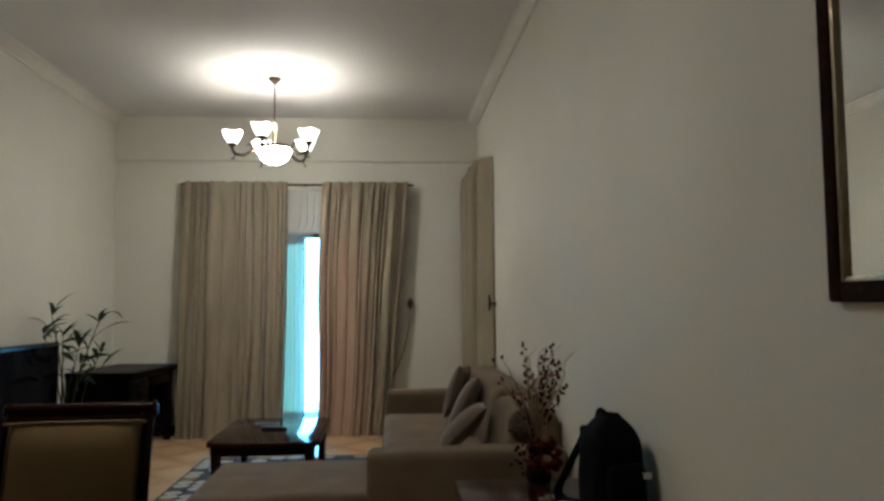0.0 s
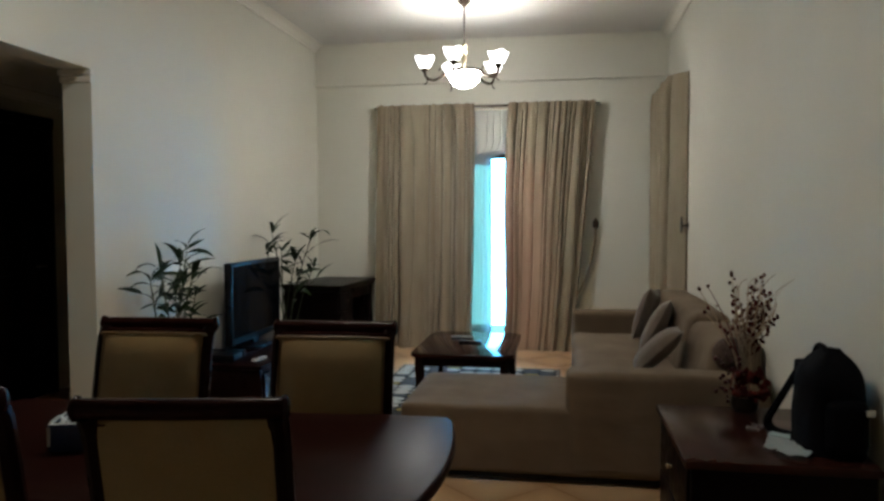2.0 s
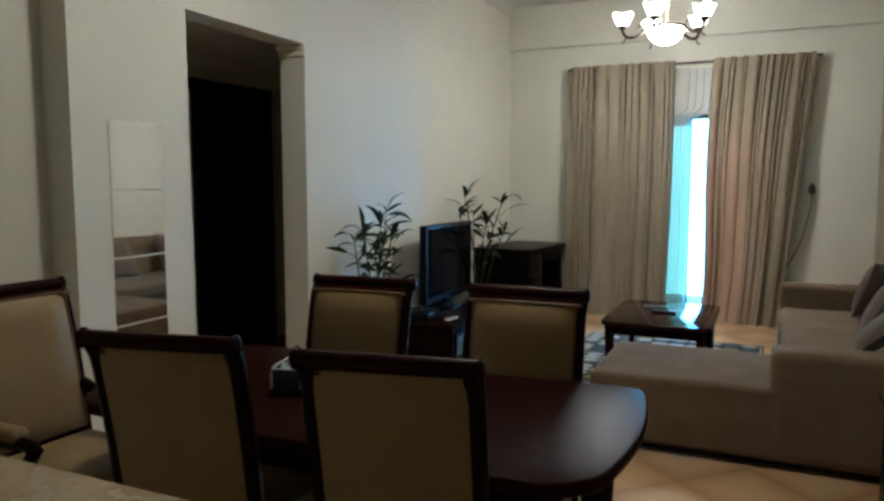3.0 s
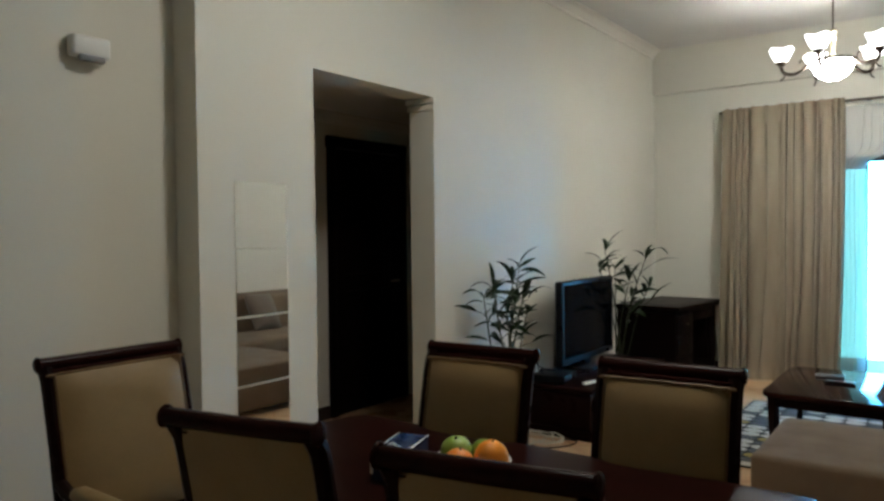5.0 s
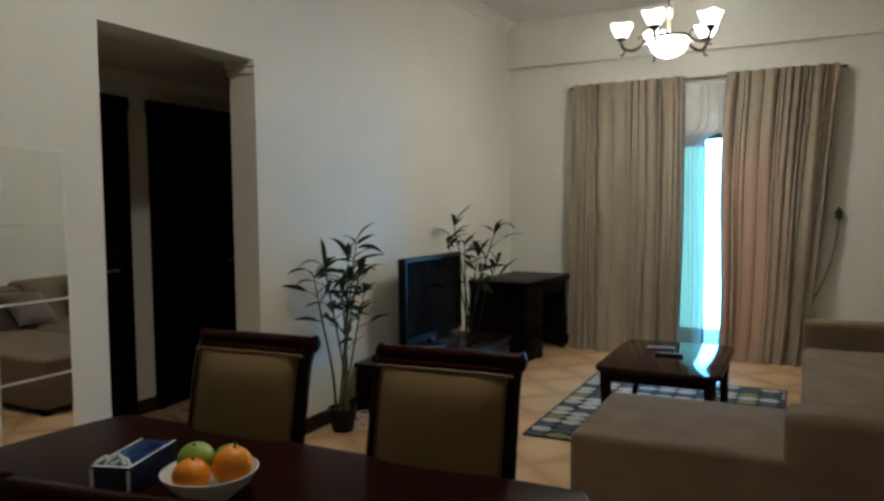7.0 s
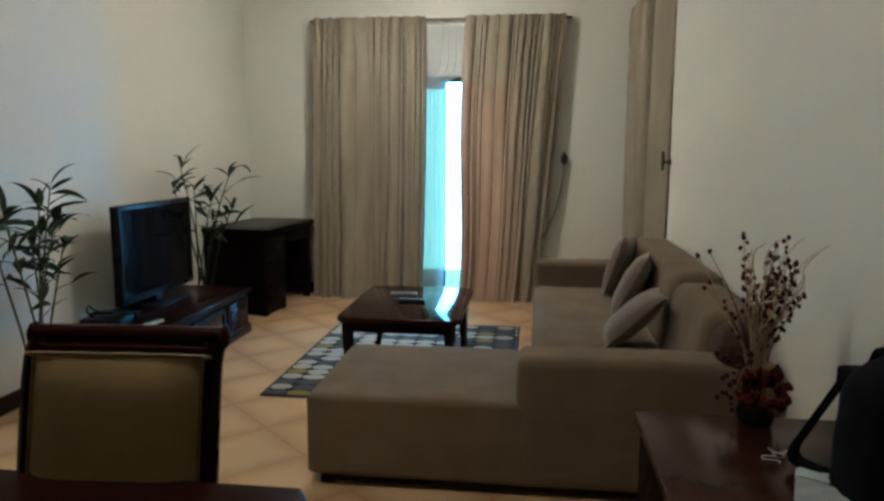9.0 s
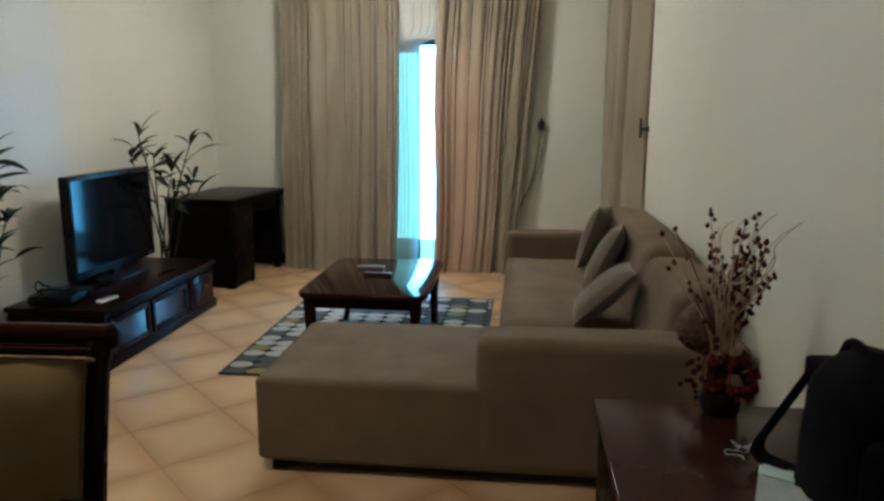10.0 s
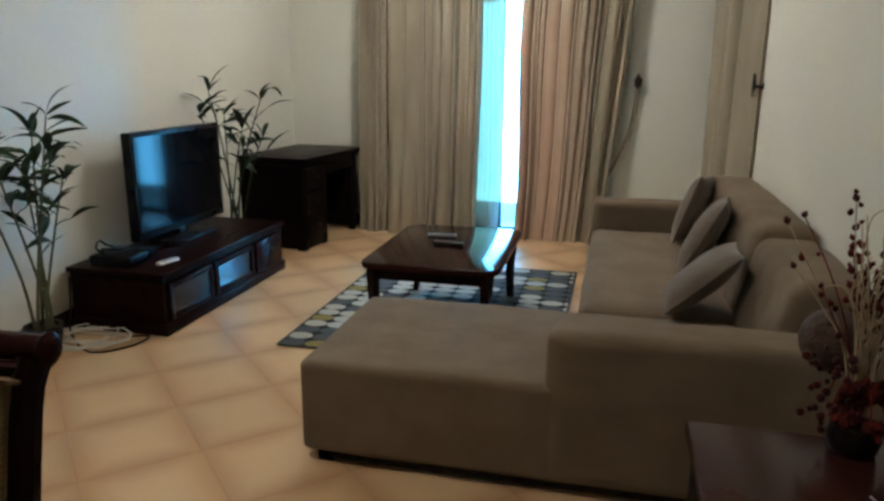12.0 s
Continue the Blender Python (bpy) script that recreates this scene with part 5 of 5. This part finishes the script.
part("front_pocket", puffed(-0.06, 0.075, -0.150, -0.095, 0.02, 0.19, 0.026, 0.008, 12, 8), NYLON, bp)
b = bmesh.new()
tube(b, bend([(-0.03, -0.05, 0.328), (-0.03, -0.035, 0.350), (-0.03, 0.0, 0.358), (-0.03, 0.03, 0.348), (-0.03, 0.05, 0.318)], 8), 0.010, 8)
part("top_handle", b, NYLON, bp)
b = bmesh.new()
box(b, -0.065, 0.03, 0.06, 0.150, 0.235, 0.285, 0.012, 3)
part("shoulder_yoke", b, NYLON, bp)


def webbing(bm, pts, wide, thick):
    """A flat strap along points, its width lying along the cross of its run and y."""
    pts = [Vector(p) for p in pts]
    rows_ = []
    for i, p in enumerate(pts):
        d = (pts[min(i + 1, len(pts) - 1)] - pts[max(i - 1, 0)]).normalized()
        w_ = (Vector((0.75, 0.66, 0.0)) - d * d.dot(Vector((0.75, 0.66, 0.0)))).normalized()
        n_ = d.cross(w_)
        rows_.append([bm.verts.new(p + w_ * (a * wide / 2) + n_ * (c * thick / 2)) for a, c in ((-1, -1), (1, -1), (1, 1), (-1, 1))])
    for p, q in zip(rows_, rows_[1:]):
        for k in range(4):
            bm.faces.new((p[k], p[(k + 1) % 4], q[(k + 1) % 4], q[k]))
    bm.faces.new(rows_[0][::-1])
    bm.faces.new(rows_[-1])
    return bm


b = webbing(bmesh.new(), bend([(-0.035, 0.135, 0.275), (-0.075, 0.150, 0.19), (-0.118, 0.165, 0.10), (-0.142, 0.170, 0.048), (-0.132, 0.160, 0.018), (-0.085, 0.115, 0.010), (-0.06, 0.09, 0.010)], 8), 0.048, 0.010)
part("shoulder_strap", b, NYLON, bp)
part("white_tag", boxed(0.055, 0.085, -0.150, -0.1465, 0.150, 0.172, 0.001), PAPER, bp, "small white tag")

# papers and keys before it
for i, (x, y, rz, l, w_) in enumerate(((-0.005, 0.03, 70, 0.19, 0.10), (0.02, -0.055, 58, 0.16, 0.10))):
    pp, g = bmesh.new(), []
    for j in range(9):
        g.append([pp.verts.new((-l / 2 + l * k / 8, -w_ / 2 + w_ * j / 8, 0.003 + 0.010 * abs(math.sin(k * 0.9 + j * 0.5 + i)))) for k in range(9)])
    for p, q in zip(g, g[1:]):
        for k in range(8):
            pp.faces.new((p[k], p[k + 1], q[k + 1], q[k]))
    bmesh.ops.solidify(pp, geom=pp.faces[:], thickness=0.001)
    solid("paper_sheet", pp, PAPER, "crumpled white paper lying on the cabinet beside the backpack", "paper", pose(0.545 + x, 2.86 + y, KZ + 0.004 * i, 0, 0, rz))
pp = boxed(-0.04, 0.04, -0.028, 0.028, 0.001, 0.003, 0.0008)
solid("leaflet", pp, TEAL_PAPER, "pale teal leaflet lying beside the papers", "paper", pose(0.555, 2.955, KZ + 0.012, 0, 0, -30))
ky = thing("key_ring", "small bunch of keys on a cord", "keys", pose(0.515, 3.09, KZ, 0, 0, 30) @ Matrix.Scale(0.8, 4))
b = bmesh.new()
tube(b, [(0.016 * math.cos(t), 0.016 * math.sin(t), 0.004) for t in np.linspace(0, 6.283, 25)], 0.0018, 6)
part("ring", b, GREY_PLASTIC, ky)
for rz in (20, 75):
    b = bmesh.new()
    box(b, 0.034, 0.065, -0.004, 0.004, 0.002, 0.0045, 0.0008, 1)
    lathe(b, [(0.0, 0.002), (0.011, 0.002), (0.011, 0.0045), (0.0, 0.0045)], 14, pose(0.026, 0, 0))
    part("key", b, GREY_PLASTIC, ky, m=pose(0, 0, 0.001, 0, 0, rz))
b = bmesh.new()
tube(b, bend([(-0.016, 0, 0.005), (-0.05, 0.02, 0.005), (-0.07, 0.0, 0.005), (-0.05, -0.015, 0.005), (-0.035, -0.03, 0.005), (-0.045, -0.045, 0.005)], 8), 0.0016, 6)
part("cord", b, PAPER, ky, "white cord")

# vase of dried stems
vs = thing("dried_flowers", "dark vase of dried twigs, pods and red berries", "flower arrangement", pose(0.522, 3.338, KZ))
b = bmesh.new()
lathe(b, [(0.0, 0.001), (0.046, 0.001), (0.052, 0.01), (0.056, 0.035), (0.05, 0.062), (0.045, 0.06), (0.048, 0.035), (0.0, 0.03)], 20)
part("vase", b, CERAMIC, vs, "dark glazed vase")
b = bmesh.new()
bmesh.ops.create_icosphere(b, subdivisions=3, radius=0.076)
for v in b.verts:
    v.co *= 1 + 0.05 * noise.noise(v.co * 60)
part("woven_ball", b, WICKER, vs, "brown woven ball", m=pose(-0.028, 0.135, 0.205))
pod_mesh = finish("pod", lathe(bmesh.new(), [(0.0, -0.010), (0.006, -0.008), (0.011, 0.0), (0.010, 0.008), (0.005, 0.011), (0.006, 0.016), (0.0, 0.014)], 9), POD)
berry_mesh = finish("berry", lathe(bmesh.new(), [(0.0, -0.012), (0.008, -0.009), (0.012, 0.0), (0.008, 0.009), (0.0, 0.012)], 10), BERRY)
rnd = random.Random(77)
# each stem: tip offset along x and y, and height
stems = [(-0.17, 0.02, 0.46), (-0.13, 0.05, 0.47), (-0.045, 0.0, 0.53), (-0.03, 0.03, 0.43), (0.03, -0.02, 0.47), (0.06, 0.03, 0.50), (0.085, 0.0, 0.52), (0.10, -0.03, 0.45), (0.05, -0.05, 0.42), (0.14, 0.0, 0.36), (-0.15, 0.0, 0.37), (-0.10, -0.04, 0.34), (0.12, 0.02, 0.42), (0.0, 0.02, 0.40), (0.075, -0.04, 0.46), (0.03, 0.03, 0.36)]
for k, (tx, ty, hh) in enumerate(stems):
    hh *= 1.07
    ty += 0.07
    line = bend([(0.022 * math.cos(k), 0.022 * math.sin(k), 0.032), (tx * 0.25, ty * 0.25, 0.12 + (hh - 0.12) * 0.35), (tx * 0.65 + 0.01 * math.sin(k * 2), ty * 0.6, 0.12 + (hh - 0.12) * 0.7), (tx, ty, hh)], 8)
    b = bmesh.new()
    tube(b, line, 0.0026, 6, None, 0.5)
    st = part("twig", b, POD if k % 2 else TWIG, vs)
    cnt = 3 if k in (0, 1, 10, 11) else 17
    for i in range(cnt):
        s = 1 - 0.62 * i / cnt if cnt > 5 else 1 - 0.25 * i
        p = line[int(s * (len(line) - 1))]
        a = i * 2.4 + k
        off = Vector((math.cos(a), math.sin(a), 0.4)) * (0.012 if i else 0)
        sc = rnd.uniform(0.4, 0.78)
        piece("pod", pod_mesh, st, Matrix.Translation(p + off) @ pose(0, 0, 0, rnd.uniform(-40, 40), rnd.uniform(-40, 40), 0) @ Matrix.Diagonal((sc, sc, sc, 1)))
for k in range(18):
    tx, ty, hh = rnd.uniform(-0.09, 0.10), rnd.uniform(-0.06, 0.06), rnd.uniform(0.36, 0.54)
    b = bmesh.new()
    tube(b, bend([(0.02 * math.cos(k), 0.02 * math.sin(k), 0.032), (tx * 0.1 + rnd.uniform(-.02, .02), ty * 0.3, 0.24), (tx * 0.9 + rnd.uniform(-.03, .03), ty * 0.7, 0.36), (tx + rnd.uniform(-.03, .06), ty, hh)], 8), 0.0032, 6, None, 0.35)
    part("pale_twig", b, TWIG, vs)
for k in range(48):            # red berries hang low on one side
    a, r = rnd.uniform(0, 6.28), rnd.uniform(0.015, 0.075)
    piece("berry", berry_mesh, vs, pose(-0.045 + r * math.cos(a), 0.01 + 0.8 * r * math.sin(a), rnd.uniform(0.03, 0.22)) @ Matrix.Scale(rnd.uniform(0.45, 0.95), 4))
for k in range(70):            # dark husks crowd round the neck of the vase
    a, r = rnd.uniform(0, 6.28), rnd.uniform(0.03, 0.075)
    sc = rnd.uniform(0.7, 1.3)
    piece("husk", pod_mesh, vs, pose(0.03 + r * math.cos(a), 0.7 * r * math.sin(a), rnd.uniform(0.05, 0.17), rnd.uniform(-60, 60), rnd.uniform(-60, 60), 0) @ Matrix.Diagonal((sc, sc, sc * 1.3, 1)))
for k, (tx, hh) in enumerate(((0.16, 0.52), (0.09, 0.54), (0.02, 0.53), (-0.02, 0.52), (0.13, 0.50))):
    b = bmesh.new()            # long pale shoots with curling tips
    tube(b, bend([(0.012 * math.cos(k), 0.012 * math.sin(k), 0.032), (tx * 0.3, 0.02, 0.28), (tx * 0.75, 0.03, 0.42), (tx * 0.8 - 0.008, 0.03, hh - 0.05), (tx, 0.03, hh), (tx + 0.03, 0.03, hh + 0.025)], 8), 0.0022, 5, None, 0.4)
    part("curled_twig", b, TWIG, vs)
drp = bmesh.new()
for k in range(6):
    a = 0.9 * k - 2.5
    tube(drp, bend([(0.02 * math.cos(a), 0.02 * math.sin(a), 0.13), (0.06 * math.cos(a), 0.06 * math.sin(a), 0.17), (0.09 * math.cos(a), 0.09 * math.sin(a), 0.10)], 8), 0.0022, 6)
part("drooping_twig", drp, POD, vs)

# ---- floor tiles, laid diagonally ----
GAP, PITCH = 0.003, 0.4135
def tile_mesh():
    return finish("floor_tile", boxed(-PITCH / 2 + GAP / 2, PITCH / 2 - GAP / 2, -PITCH / 2 + GAP / 2, PITCH / 2 - GAP / 2, -0.007, 0.0, 0.0009, 1), TILE)


TILE_MESH = tile_mesh()
far_tiles = bmesh.new()


def cut_tile(x, y, turn):
    """A tile that meets a wall, sawn off just inside it; None where it lies well within the room."""
    west = XLR - 0.05 if y < 1.9 else XC - 0.05
    m = pose(x, y, 0, 0, 0, turn)
    sides = [(d, n) for d, n in ((XR + 0.05 - x, (1, 0, 0)), (x - west, (-1, 0, 0)), (YB + 0.15 - y, (0, 1, 0)), (y - YR + 0.05, (0, -1, 0))) if d < 0.3]
    if not sides:
        return None
    b = boxed(-PITCH / 2 + GAP / 2, PITCH / 2 - GAP / 2, -PITCH / 2 + GAP / 2, PITCH / 2 - GAP / 2, -0.007, 0.0)
    back = m.to_3x3().inverted()
    for d, n in sides:
        n_ = back @ Vector(n)
        bmesh.ops.bisect_plane(b, geom=b.verts[:] + b.edges[:] + b.faces[:], plane_co=n_ * d, plane_no=n_, clear_outer=True)
    return b


U0, V0 = 2.40 / math.sqrt(2), 5.31 / math.sqrt(2)      # joint lines of x + y and y - x
trnd = random.Random(6)
for i in range(-24, 26):
    for j in range(-24, 26):
        u, v = U0 + (i + 0.5) * PITCH, V0 + (j + 0.5) * PITCH
        x, y = (u - v) / math.sqrt(2), (u + v) / math.sqrt(2)
        if not (XC - 0.1 < x < XR + 0.1 and YR < y < YB + 0.15) or (x < XLR and not 1.9 < y < 5.8):
            continue
        if y > 2.2 and x > XL - 0.25:
            turn = 45 + 90 * trnd.randrange(4)
            sawn = cut_tile(x, y, turn)
            if sawn is None or sawn.faces:
                piece("floor_tile", TILE_MESH if sawn is None else finish("floor_tile", sawn, TILE), floor, pose(x, y, 0.0004 * trnd.uniform(-1, 1), 0, 0, turn))
        else:
            sawn = cut_tile(x, y, 45)
            if sawn is None:
                sawn = boxed(-PITCH / 2 + GAP / 2, PITCH / 2 - GAP / 2, -PITCH / 2 + GAP / 2, PITCH / 2 - GAP / 2, -0.007, 0.0)
            merge(far_tiles, sawn, pose(x, y, 0, 0, 0, 45))
ft = part("floor_tiles", far_tiles, surface("plain peach tile", (0.60, 0.42, 0.24), (0.52, 0.32, 0.165), 0.3, 4, 40, 0.05), floor, smooth=False)
tagged(ft, kind="stuff")
